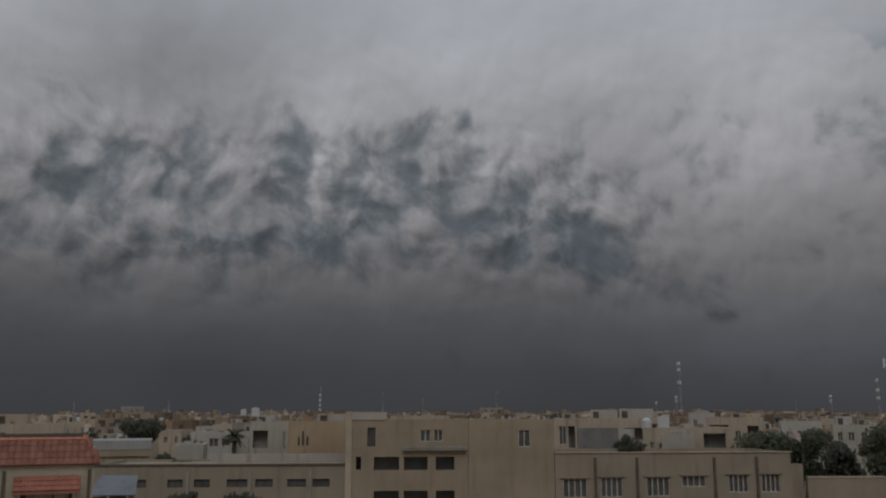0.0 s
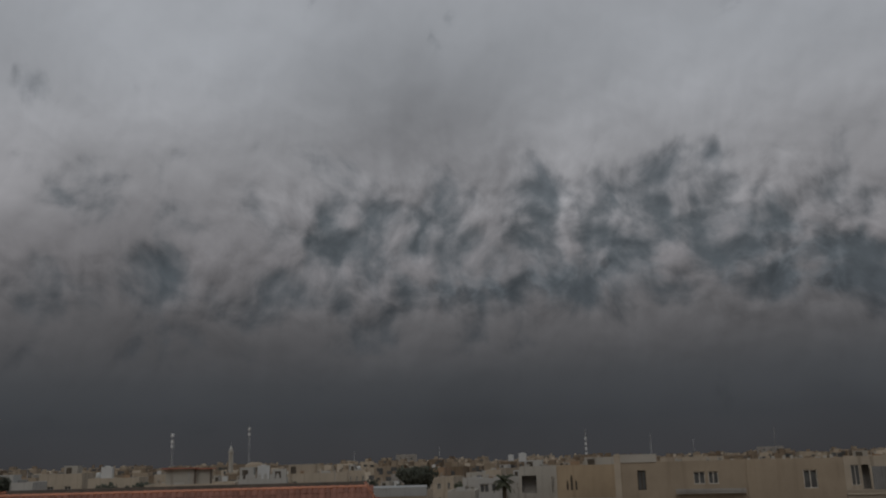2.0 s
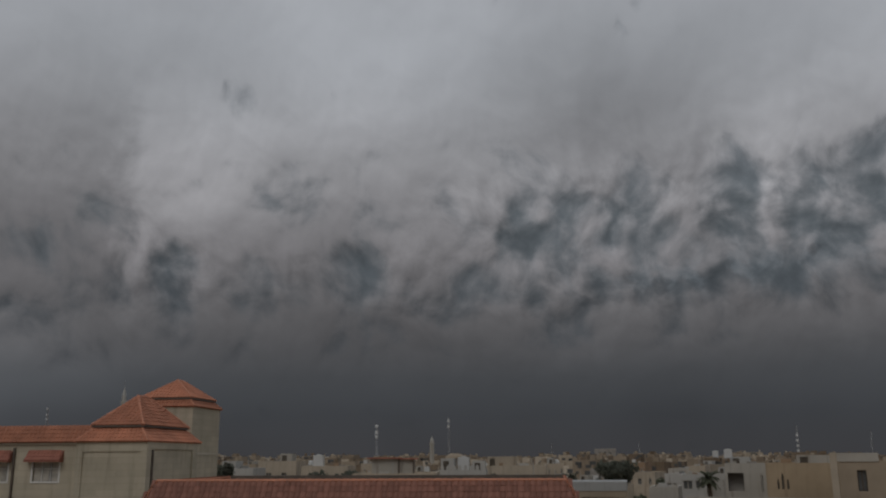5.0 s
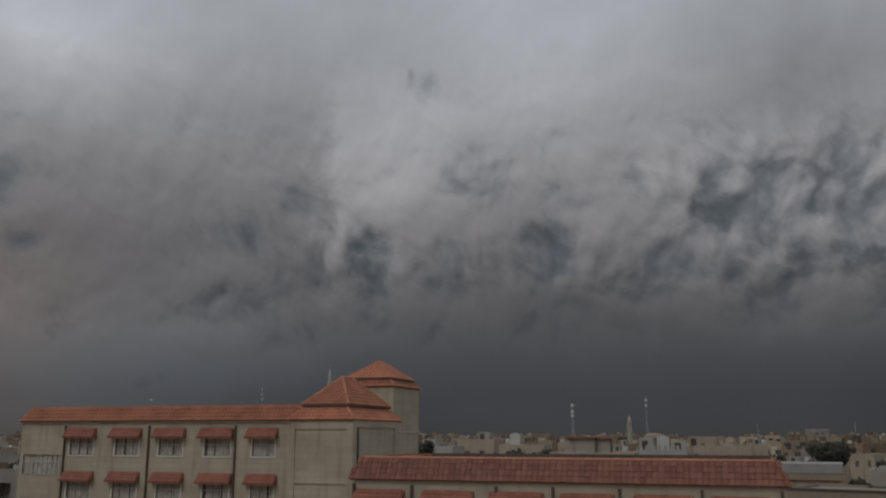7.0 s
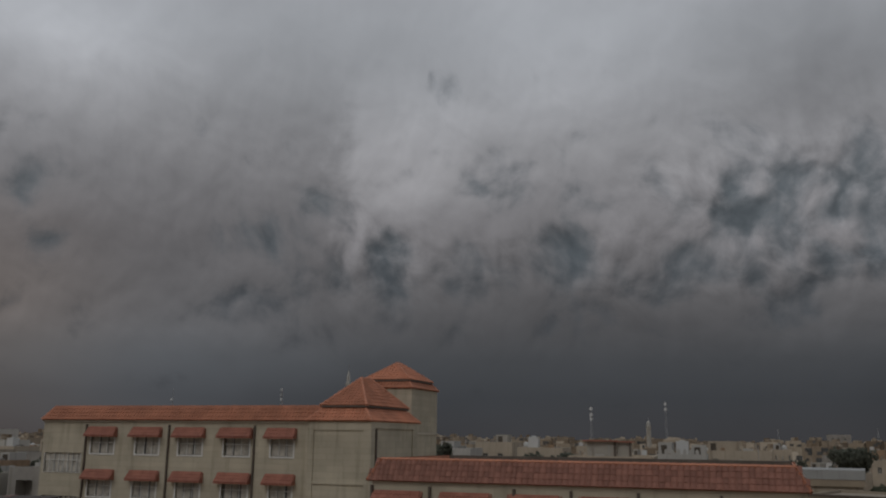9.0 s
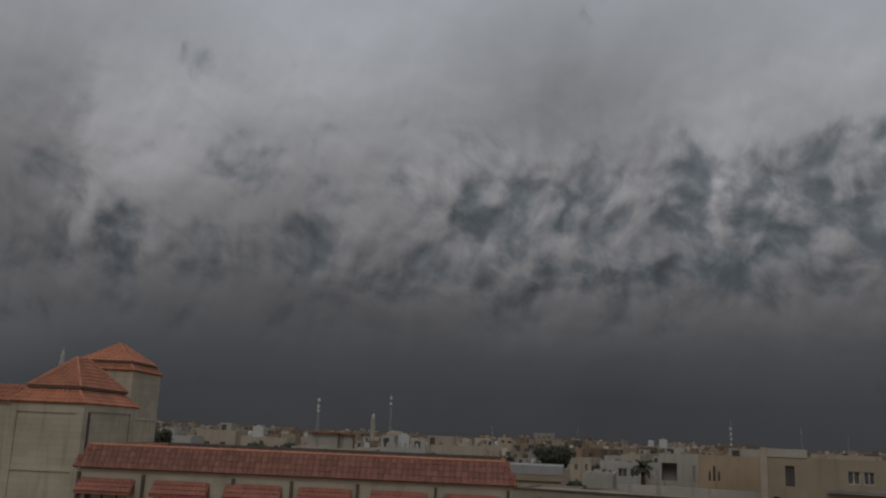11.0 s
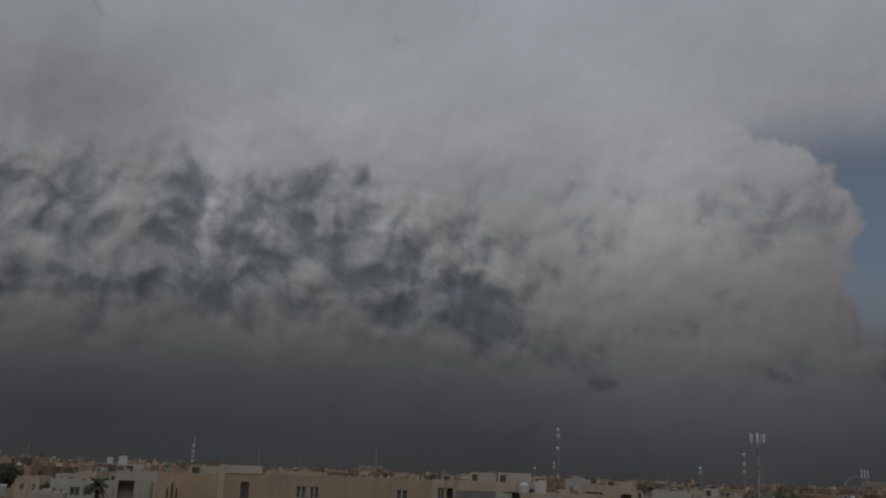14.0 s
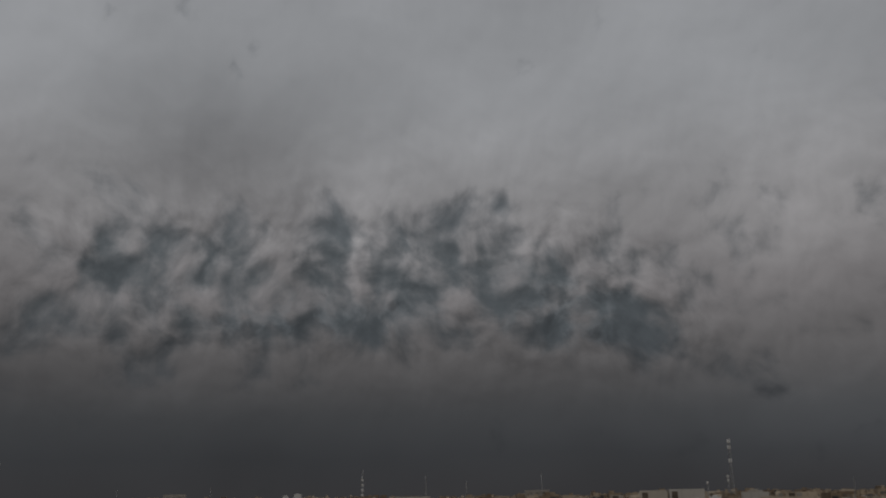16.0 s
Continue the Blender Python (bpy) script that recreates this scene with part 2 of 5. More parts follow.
glass = material("dark_window_glass", (0.115, 0.115, 0.112), 0.28, 0.3, 1.0, 4, 0.0)
pipe_brown = material("brown_drainpipe", (0.13, 0.105, 0.085), 0.6, 0.2, 1.5, 10, 0.1)
# near-black brown: doors, window frames, a band, and painted shade between tower roofs
dark_gap = material("dark_parts_and_shade", (0.11, 0.092, 0.072), 0.9, 0.3, 1.0, 8, 0.2)
roof_felt = material("grey_roof_screed", (0.30, 0.28, 0.25), 0.95, 0.25, 0.3, 6, 0.3, 0.0)
sand_render = material("sand_cement_render", (0.325, 0.277, 0.215), 0.92, 0.14, 0.25, 5, 0.25, 0.26)
tan_render = material("tan_cement_render", (0.365, 0.297, 0.217), 0.92, 0.16, 0.3, 5, 0.25, 0.2)
beige_render = material("beige_cement_render", (0.47, 0.40, 0.31), 0.92, 0.18, 0.3, 5, 0.25, 0.5)
pale_render = material("pale_lime_render", (0.445, 0.415, 0.36), 0.9, 0.15, 0.3, 5, 0.2, 0.5)
ochre_render = material("ochre_house_render", (0.425, 0.328, 0.218), 0.92, 0.16, 0.3, 5, 0.25, 0.35)
grey_render = material("grey_block_render", (0.33, 0.31, 0.28), 0.95, 0.2, 0.4, 6, 0.3, 0.4)
brown_render = material("brown_brick_render", (0.33, 0.23, 0.15), 0.95, 0.22, 0.4, 6, 0.3, 0.4)
far_render = material("mixed_town_render", (0.45, 0.385, 0.30), 0.92, 0.15, 0.3, 5, 0.2, 0.4, None, 0.0)
white_render = material("white_plaster", (0.465, 0.45, 0.415), 0.85, 0.1, 0.3, 5, 0.15, 0.5)
sheet_white = material("white_sheet_metal", (0.35, 0.35, 0.335), 0.5, 0.12, 0.4, 6, 0.1, 0.4)
sheet_blue = material("blue_grey_sheet_metal", (0.18, 0.20, 0.22), 0.5, 0.12, 0.5, 6, 0.1, 0.3)
tank_white = material("white_plastic_tank", (0.60, 0.60, 0.58), 0.4, 0.06, 1.0, 6, 0.05)
tank_blue = material("blue_plastic_tank", (0.16, 0.20, 0.27), 0.4, 0.1, 1.0, 6, 0.05)
steel = material("galvanised_steel", (0.42, 0.43, 0.44), 0.45, 0.15, 1.0, 8, 0.1, 0, None, 0, 0.7)
mast_red = material("red_mast_paint", (0.30, 0.205, 0.185), 0.6, 0.1, 1.0, 8, 0.1)
mast_white = material("white_mast_paint", (0.76, 0.76, 0.75), 0.5, 0.06, 1.0, 8, 0.1)
earth = material("dusty_ground", (0.27, 0.22, 0.165), 0.97, 0.25, 0.02, 1.5, 0.4)
bark = material("grey_brown_bark", (0.13, 0.10, 0.075), 0.95, 0.3, 3.0, 20, 0.5)
leaf = material("dusty_green_leaf", (0.185, 0.200, 0.140), 0.75, 0.4, 0.8, 6, 0.0)
leaf_dark = material("dark_green_leaf", (0.165, 0.174, 0.135), 0.75, 0.4, 0.8, 6, 0.0)
palm_leaf = material("palm_frond_green", (0.155, 0.168, 0.115), 0.7, 0.35, 1.0, 6, 0.0)
shutter_mat = material("grey_roller_shutter", (0.24, 0.235, 0.225), 0.6, 0.15, 0.6, 8, 0.1, 0.3)
canopy_dark = material("dark_canopy_sheet", (0.085, 0.07, 0.065), 0.7, 0.3, 0.5, 6, 0.2, 0.4)
flag_cloth = material("faded_striped_cloth", (0.50, 0.42, 0.38), 0.85, 0.3, 2.0, 8, 0.1)


for m in (leaf, leaf_dark, palm_leaf):
    t = m.node_tree
    bsdf = t.nodes["Principled BSDF"]
    thin_leaf, join = t.nodes.new("ShaderNodeBsdfTranslucent"), t.nodes.new("ShaderNodeMixShader")
    t.links.new(bsdf.inputs["Base Color"].links[0].from_socket, thin_leaf.inputs["Color"])
    join.inputs[0].default_value = 0.6
    t.links.new(bsdf.outputs[0], join.inputs[1])
    t.links.new(thin_leaf.outputs[0], join.inputs[2])
    t.links.new(join.outputs[0], t.nodes["Material Output"].inputs["Surface"])
ft = far_render.node_tree
island = ft.nodes.new("ShaderNodeNewGeometry")
tones_ramp = ft.nodes.new("ShaderNodeValToRGB")
ft.links.new(island.outputs["Random Per Island"], tones_ramp.inputs[0])
tones_ramp.color_ramp.elements.new(0.8).color = (0.95, 0.93, 0.90, 1)
tones_ramp.color_ramp.elements[0].color, tones_ramp.color_ramp.elements[2].color = (0.42, 0.36, 0.31, 1), (1.5, 1.55, 1.6, 1)
blend = ft.nodes.new("ShaderNodeMix")
blend.data_type, blend.blend_type = "RGBA", "MULTIPLY"
blend.inputs[0].default_value = 1.0
bsdf_in = ft.nodes["Principled BSDF"].inputs["Base Color"]
ft.links.new(bsdf_in.links[0].from_socket, blend.inputs[6])
ft.links.new(tones_ramp.outputs[0], blend.inputs[7])
ft.links.new(blend.outputs[2], bsdf_in)


# ------------------------------------------------------------------ mesh helpers
def part(name, bm, mat, parent=None, label=""):
    me = bpy.data.meshes.new(name)
    bm.normal_update()
    bm.to_mesh(me)
    bm.free()
    me.materials.append(mat)
    ob = new(name, me)
    ob.parent = parent
    return tagged(ob, label)


def shared(name, me, parent, m, label=""):
    ob = new(name, me)
    ob.parent = parent
    ob.matrix_basis = m
    return tagged(ob, label)


def thing(name, x, y, z, turn, label, category, group="", kind=""):
    ob = new(name)
    ob.matrix_basis = pose(x, y, z, 0, 0, -turn)
    return tagged(ob, label, category, group, kind)


def box(bm, x0, x1, y0, y1, z0, z1):
    v = [bm.verts.new((x, y, z)) for z in (z0, z1) for y in (y0, y1) for x in (x0, x1)]
    for f in ((0, 2, 3, 1), (4, 5, 7, 6), (0, 1, 5, 4), (1, 3, 7, 5), (3, 2, 6, 7), (2, 0, 4, 6)):
        bm.faces.new([v[k] for k in f])
    return bm


def boxes(*rows):
    bm = bmesh.new()
    for r in rows:
        box(bm, *r)
    return bm


def rod(bm, a, b, r, sides=6, r2=None):
    a, b = Vector(a), Vector(b)
    turn = (b - a).to_track_quat("Z", "Y").to_matrix()
    ring = []
    for p, rr in ((a, r), (b, r if r2 is None else r2)):
        ring.append([bm.verts.new(p + turn @ Vector((rr * math.cos(6.2832 * k / sides), rr * math.sin(6.2832 * k / sides), 0))) for k in range(sides)])
    for k in range(sides):
        bm.faces.new((ring[0][k], ring[0][(k + 1) % sides], ring[1][(k + 1) % sides], ring[1][k]))
    bm.faces.new(ring[0][::-1])
    bm.faces.new(ring[1])
    return bm


def lathe(bm, profile, sides=16, at=(0, 0, 0)):
    rings = []
    for r, z in profile:
        rings.append([bm.verts.new((at[0] + r * math.cos(6.2832 * k / sides), at[1] + r * math.sin(6.2832 * k / sides), at[2] + z)) for k in range(sides)])
    for a, b in zip(rings, rings[1:]):
        for k in range(sides):
            bm.faces.new((a[k], a[(k + 1) % sides], b[(k + 1) % sides], b[k]))
    bm.faces.new(rings[0][::-1])
    bm.faces.new(rings[-1])
    return bm


def pierced(bm, u0, u1, z0, z1, holes, depth=0.3, y=0.0):
    """A wall front at y with rectangular holes (u0, u1, z0, z1) whose reveals run back by depth."""
    us = sorted({u0, u1, *[h[0] for h in holes], *[h[1] for h in holes]})
    zs = sorted({z0, z1, *[h[2] for h in holes], *[h[3] for h in holes]})
    grid = {}

    def vert(a, b):
        if (a, b) not in grid:
            grid[a, b] = bm.verts.new((a, y, b))
        return grid[a, b]

    for a, b in zip(us, us[1:]):
        for c, d in zip(zs, zs[1:]):
            mu, mz = (a + b) / 2, (c + d) / 2
            if not any(h[0] < mu < h[1] and h[2] < mz < h[3] for h in holes):
                bm.faces.new((vert(a, c), vert(b, c), vert(b, d), vert(a, d)))
    for a, b, c, d in holes:
        front = [bm.verts.new(p) for p in ((a, y, c), (b, y, c), (b, y, d), (a, y, d))]
        rear = [bm.verts.new(p) for p in ((a, y + depth, c), (b, y + depth, c), (b, y + depth, d), (a, y + depth, d))]
        for k in range(4):
            bm.faces.new((front[k], front[(k + 1) % 4], rear[(k + 1) % 4], rear[k]))
    return bm


def slope_frame(p0, p1, top):
    """Bottom edge p0 to p1 and a point on the upper edge: along, up and length of the slope, and its normal."""
    p0, p1, top = Vector(p0), Vector(p1), Vector(top)
    along = (p1 - p0).normalized()
    up = (top - p0) - (top - p0).dot(along) * along
    return p0, along, up.normalized(), up.length, (p1 - p0).length, along.cross(up).normalized()


def pantiles(bm, p0, p1, t0, t1, pitch=0.30, row=0.36, lift=0.055):
    """Columns of half-round tiles on the slope p0 p1 (eave) to t0 t1 (upper edge), cut at the hips."""
    p0, along, up, high, length, out = slope_frame(p0, p1, t0)
    xl, xr = (Vector(t0) - p0).dot(along), (Vector(t1) - p0).dot(along)
    count = max(1, round(length / pitch))
    step = length / count
    rows_all = max(1, round(high / row))
    for k in range(count):
        x = (k + 0.5) * step
        reach = min(1.0, (x / xl) if x < xl else 1.0, ((length - x) / (length - xr)) if x > xr else 1.0)
        rows = max(1, round(rows_all * reach))
        for r in range(rows):
            a, b = high * reach * r / rows, high * reach * (r + 1) / rows + 0.03
            pts = []
            for s, rise in ((a, 0.035), (b, 0.0)):
                line = []
                for j in range(5):
                    w = -1 + j / 2
                    line.append(bm.verts.new(p0 + along * (x + w * step / 2) + up * s + out * (rise + lift * (1 - w * w))))
                pts.append(line)
            for j in range(4):
                bm.faces.new((pts[0][j], pts[0][j + 1], pts[1][j + 1], pts[1][j]))
            low = [bm.verts.new(pts[0][j].co - out * 0.05) for j in (0, 4)]
            bm.faces.new((low[0], low[1], *[pts[0][j] for j in (4, 3, 2, 1, 0)]))
    return bm


def tile_sheet(bm, p0, p1, t0, t1, pitch=0.26, row=0.30, lift=0.03):
    """The tiles of a small slope as one waved sheet with a step at each course."""
    p0, p1, t0, t1 = Vector(p0), Vector(p1), Vector(t0), Vector(t1)
    out = (p1 - p0).cross(t0 - p0).normalized()
    count, courses = max(1, round((p1 - p0).length / pitch)), max(1, round((t0 - p0).length / row))
    lines = []
    for r in range(courses):
        for f, rise in ((r / courses, 0.045), ((r + 1) / courses, 0.012)):
            a, b = p0.lerp(t0, f), p1.lerp(t1, f)
            lines.append([bm.verts.new(a.lerp(b, j / (count * 4)) + out * (rise + lift * abs(math.sin(math.pi * j / 4)))) for j in range(count * 4 + 1)])
    for a, b in zip(lines, lines[1:]):
        for j in range(count * 4):
            bm.faces.new((a[j], a[j + 1], b[j + 1], b[j]))
    return bm


def deck(bm, corners, thick=0.08):
    """A slab under a slope: the corners and the same ones sunk along the normal."""
    c = [Vector(p) for p in corners]
    n = (c[1] - c[0]).cross(c[-1] - c[0]).normalized()
    a, b = [bm.verts.new(p) for p in c], [bm.verts.new(p - n * thick) for p in c]
    bm.faces.new(a)
    bm.faces.new(b[::-1])
    for k in range(len(c)):
        j = (k + 1) % len(c)
        bm.faces.new((a[j], a[k], b[k], b[j]))
    return bm


def pier(az_deg, dist):
    a = radians(az_deg)
    return math.sin(a) * dist, math.cos(a) * dist


def drop(el_deg, dist):
    return EYE.z + dist * math.tan(radians(el_deg))


# ------------------------------------------------------------------ ground
bm = bmesh.new()
span = [-4500, -1500, -500, -150, -60, 0, 60, 150, 500, 1500, 4500]
verts = [[bm.verts.new((x, y, 0.0)) for x in span] for y in span]
for r in range(len(span) - 1):
    for k in range(len(span) - 1):
        bm.faces.new((verts[r][k], verts[r][k + 1], verts[r + 1][k + 1], verts[r + 1][k]))
tagged(part("ground", bm, earth), "dusty sand-coloured ground of the town", "ground", "", "structure")


# ------------------------------------------------------------------ school with tiled roofs
PSI = 19.0


def local(u, n, psi):
    p = radians(psi)
    return u * math.cos(p) + n * math.sin(p), -u * math.sin(p) + n * math.cos(p)


def tile_window(parent, u0, u1, z0, z1, y, bars=4, awning=None, frame_w=0.12):
    """A barred window set in a hole at y; awning: (u0, u1, z_low, z_high, reach)."""
    bm = bmesh.new()
    for r in ((u0 - frame_w, u0, z0 - frame_w, z1), (u1, u1 + frame_w, z0 - frame_w, z1), (u0, u1, z0 - frame_w, z0)):
        box(bm, r[0], r[1], y - 0.05, y + 0.1, r[2], r[3])
    win = part("window", bm, white_paint, parent, "white-framed window")
    part("pane", boxes((u0, u1, y + 0.20, y + 0.24, z0, z1)), glass, win, "dark glass pane")
    rng = random.Random(int((u0 * 31 + z0 * 7) * 10))
    for k in range(bars):
        a = u0 + (u1 - u0) * (k + 0.5 + rng.uniform(-0.2, 0.2)) / bars
        w = (u1 - u0) / bars * rng.uniform(0.32, 0.49)
        part("curtain", boxes((a - w, a + w, y + 0.155, y + 0.195, z0 + 0.02, z1 - 0.02)), curtain, win, "pale drawn curtain")
    bm = bmesh.new()
    for k in range(1, bars):
        a = u0 + (u1 - u0) * k / bars
        box(bm, a - 0.025, a + 0.025, y + 0.08, y + 0.13, z0, z1)
    for f in (0.62,):
        zz = z0 + (z1 - z0) * f
        box(bm, u0, u1, y + 0.075, y + 0.125, zz - 0.025, zz + 0.025)
    part("glazing_bar", bm, white_paint, win, "white glazing bars")
    if awning:
        a0, a1, zl, zh, reach = awning
        p0, p1 = (a0, y - reach, zl + 0.12), (a1, y - reach, zl + 0.12)
        t0, t1 = (a0 + 0.12, y - 0.05, zh), (a1 - 0.12, y - 0.05, zh)
        bm = bmesh.new()
        deck(bm, (p0, p1, t1, t0), 0.06)
        tile_sheet(bm, p0, p1, t0, t1)
        aw = part("awning", bm, awning_red, parent, "red tiled window awning")
        bm = bmesh.new()
        box(bm, a0, a1, y - reach - 0.01, y - reach + 0.05, zl, zl + 0.12)
        for a in (a0, a1 - 0.06):
            v = [bm.verts.new(p) for p in ((a, y - reach, zl), (a, y, zl), (a, y, zh), (a, y - reach, zl + 0.12))]
            w = [bm.verts.new(p.co + Vector((0.06, 0, 0))) for p in v]
            bm.faces.new(v), bm.faces.new(w[::-1])
            for k in range(4):
                bm.faces.new((v[(k + 1) % 4], v[k], w[k], w[(k + 1) % 4]))
        part("fascia", bm, awning_red, aw)
    return win


def drainpipe(parent, u, y, z0, z1, mat=None, r=0.055):
    bm = boxes((u - r, u + r, y - 0.16, y - 0.005, z0, z1))
    for z in (z0 + (z1 - z0) * 0.3, z0 + (z1 - z0) * 0.75):
        box(bm, u - r * 1.4, u + r * 1.4, y - 0.18, y - 0.004, z, z + 0.08)
    part("drainpipe", bm, mat or pipe_brown, parent, "dark brown drainpipe")


def hip_caps(parent, lines, r=0.11):
    """A row of lapped caps along each line, as one stepped tube."""
    for a, b in lines:
        a, b = Vector(a), Vector(b)
        if (b - a).length < 0.05:
            continue
        n = max(1, round((b - a).length / 0.45))
        turn = (b - a).to_track_quat("Z", "Y").to_matrix()
        bm, rings = bmesh.new(), []
        for k in range(n):
            for f, rr in ((k / n, r), ((k + 0.98) / n, r * 0.78)):
                rings.append([bm.verts.new(a.lerp(b, f) + turn @ Vector((rr * math.cos(1.0472 * j), rr * math.sin(1.0472 * j), 0))) for j in range(6)])
        for p, q in zip(rings, rings[1:]):
            for j in range(6):
                bm.faces.new((p[j], p[(j + 1) % 6], q[(j + 1) % 6], q[j]))
        bm.faces.new(rings[0][::-1])
        bm.faces.new(rings[-1])
        part("ridge_cap", bm, tile_cap, parent, "rounded clay ridge caps")


def skirt_roof(parent, u0, u1, n0, n1, z0, z1, inset, name="skirt_roof", sides=(1, 1, 1, 1), pitch=0.30):
    """A band of tiled slopes round a rectangle, front, right, back, left."""
    o = [(u0, n0, z0), (u1, n0, z0), (u1, n1, z0), (u0, n1, z0)]
    i = [(u0 + inset, n0 + inset, z1), (u1 - inset, n0 + inset, z1), (u1 - inset, n1 - inset, z1), (u0 + inset, n1 - inset, z1)]
    bm = bmesh.new()
    for k in range(4):
        if sides[k]:
            j = (k + 1) % 4
            deck(bm, (o[k], o[j], i[j], i[k]))
            pantiles(bm, o[k], o[j], i[k], i[j], pitch)
    roof = part(name, bm, tile, parent, "band of red pantiles")
    hip_caps(roof, [(o[k], i[k]) for k in range(4)])
    return roof


def hip_roof(parent, u0, u1, n0, n1, z0, z1, r0, r1, name="hip_roof", pitch=0.30):
    """A hipped roof whose ridge runs along n from r0 to r1 at the middle of u."""
    o = [(u0, n0, z0), (u1, n0, z0), (u1, n1, z0), (u0, n1, z0)]
    mid = (u0 + u1) / 2
    a, b = (mid, r0, z1), (mid, r1, z1)
    bm = bmesh.new()
    for p, q, s, t in ((o[0], o[1], a, a), (o[1], o[2], a, b), (o[2], o[3], b, b), (o[3], o[0], b, a)):
        deck(bm, (p, q, t, s) if s != t else (p, q, s))
        pantiles(bm, p, q, s, t, pitch)
    roof = part(name, bm, tile, parent, "hipped red pantile roof")
    hip_caps(roof, [(o[0], a), (o[1], a), (o[2], b), (o[3], b), (a, b)], 0.13)
    bm = bmesh.new()
    box(bm, u0 - 0.02, u1 + 0.02, n0 - 0.02, n1 + 0.02, z0 - 0.14, z0 - 0.01)
    part("eave_board", bm, pipe_brown, roof, "dark eave board")
    return roof


# wing with three storeys
A_N, A_L, A_R, A_EAVE, A_TOP = 59.04, -56.4, -31.6, 9.86, 10.95
wx, wy = local((A_L + A_R) / 2, A_N, PSI)
wing_a = thing("school_wing", wx, wy, 0, PSI, "cream stone school wing with a red tiled roof edge and awnings", "building", "school wings")
half = (A_R - A_L) / 2
mid_a = (A_L + A_R) / 2
awn_u = [(-51.92, -49.0), (-47.6, -44.75), (-43.6, -40.8), (-39.55, -36.65), (-35.5, -32.95)]
holes = []
for a, b in awn_u:
    for row in range(3):
        top = 8.60 - 3.29 * row
        holes.append((a + 0.42 - mid_a, b - 0.28 - mid_a, top - 1.33, top))
grill = (-56.05 - mid_a, -52.4 - mid_a, 5.75, 7.25)
bm = pierced(bmesh.new(), -half, half, 0, A_EAVE, holes + [grill, (grill[0], grill[1], 2.4, 3.9)], 0.25)
box(bm, -half, half, 0.35, 14.0, 0, A_EAVE)
for x in (-half, half):
    v = [bm.verts.new(p) for p in ((x, 0, 0), (x, 0.36, 0), (x, 0.36, A_EAVE), (x, 0, A_EAVE))]
    bm.faces.new(v)
part("wall", bm, stone, wing_a, "cream stone cladding in courses")
for k, (a, b, c, d) in enumerate(holes):
    col, row = divmod(k, 3)
    u0, u1 = awn_u[col][0] - mid_a, awn_u[col][1] - mid_a
    tile_window(wing_a, a, b, c, d, 0, 3, (u0, u1, d - 0.06, d + 0.72, 0.55))
for c in (5.75, 2.4):
    tile_window(wing_a, grill[0], grill[1], c, c + 1.5, 0, 8, None, 0.04)
for u in (-52.0, -44.1, -36.5):
    drainpipe(wing_a, u - mid_a, 0, 0, 9.5)
bm = boxes((-half - 0.1, half, -0.12, 0.0, A_EAVE - 0.16, A_EAVE))
part("cornice", bm, stone_band, wing_a, "pale stone cornice")
skirt_roof(wing_a, -half - 0.1, half + 3.0, -0.28, 14.2, A_EAVE, A_TOP, 0.75, "roof_edge", (1, 0, 1, 1))
part("flat_roof", boxes((-half, half, 0.3, 13.6, A_EAVE, A_TOP - 0.45)), roof_felt, wing_a, "grey screeded flat roof")

# tower with a two-tier roof
tu, tn = -29.22, 62.65
tx, ty = local(tu, tn, PSI)
tower_a = thing("roof_tower", tx, ty, 0, PSI, "square stone stair tower with a two-tier red tiled hip roof", "tower", "school towers")
hu, hn = 2.45, 4.35
bm = boxes((-hu + 0.02, hu - 0.02, -hn + 0.08, hn, 0, 9.9))
part("wall", bm, stone, tower_a, "cream stone cladding in courses")
bm = bmesh.new()
for r in ((-hu, -hu + 0.45, 0, 9.86), (hu - 0.45, hu, 0, 9.86), (-hu + 0.45, hu - 0.45, 9.2, 9.86), (-hu + 0.45, hu - 0.45, 5.45, 5.62), (-hu + 0.45, hu - 0.45, 2.2, 2.37)):
    box(bm, r[0], r[1], -hn, -hn + 0.1, r[2], r[3])
part("pilaster_frame", bm, stone, tower_a, "raised stone frame round the front")
bm = bmesh.new()
for r in ((-hn, -hn + 0.7, 0, 9.86), (hn - 0.9, hn, 0, 9.86), (-hn + 0.7, hn - 0.9, 9.35, 9.86)):
    box(bm, hu - 0.03, hu + 0.07, r[0], r[1], r[2], r[3])
part("side_frame", bm, stone, tower_a, "raised stone frame round the side")
bm = boxes((hu, hu + 0.14, -hn + 0.72, -hn + 0.95, 2.0, 9.3))
part("drainpipe", bm, pipe_brown, tower_a, "dark brown drainpipe")
skirt_roof(tower_a, -hu - 0.15, hu + 0.15, -hn - 0.15, hn + 0.45, 9.86, 10.80, 0.95)
# shade under the upper roof is painted in: the collar is near black
part("collar", boxes((-hu + 0.85, hu - 0.85, -hn + 0.85, hn - 0.8, 10.4, 11.0)), dark_gap, tower_a, "wall between the roofs with shade put into its dark colour")
hip_roof(tower_a, -hu + 0.62, hu - 0.62, -hn + 0.62, hn - 0.2, 10.96, 13.06, -0.9, 0.9, "upper_roof")

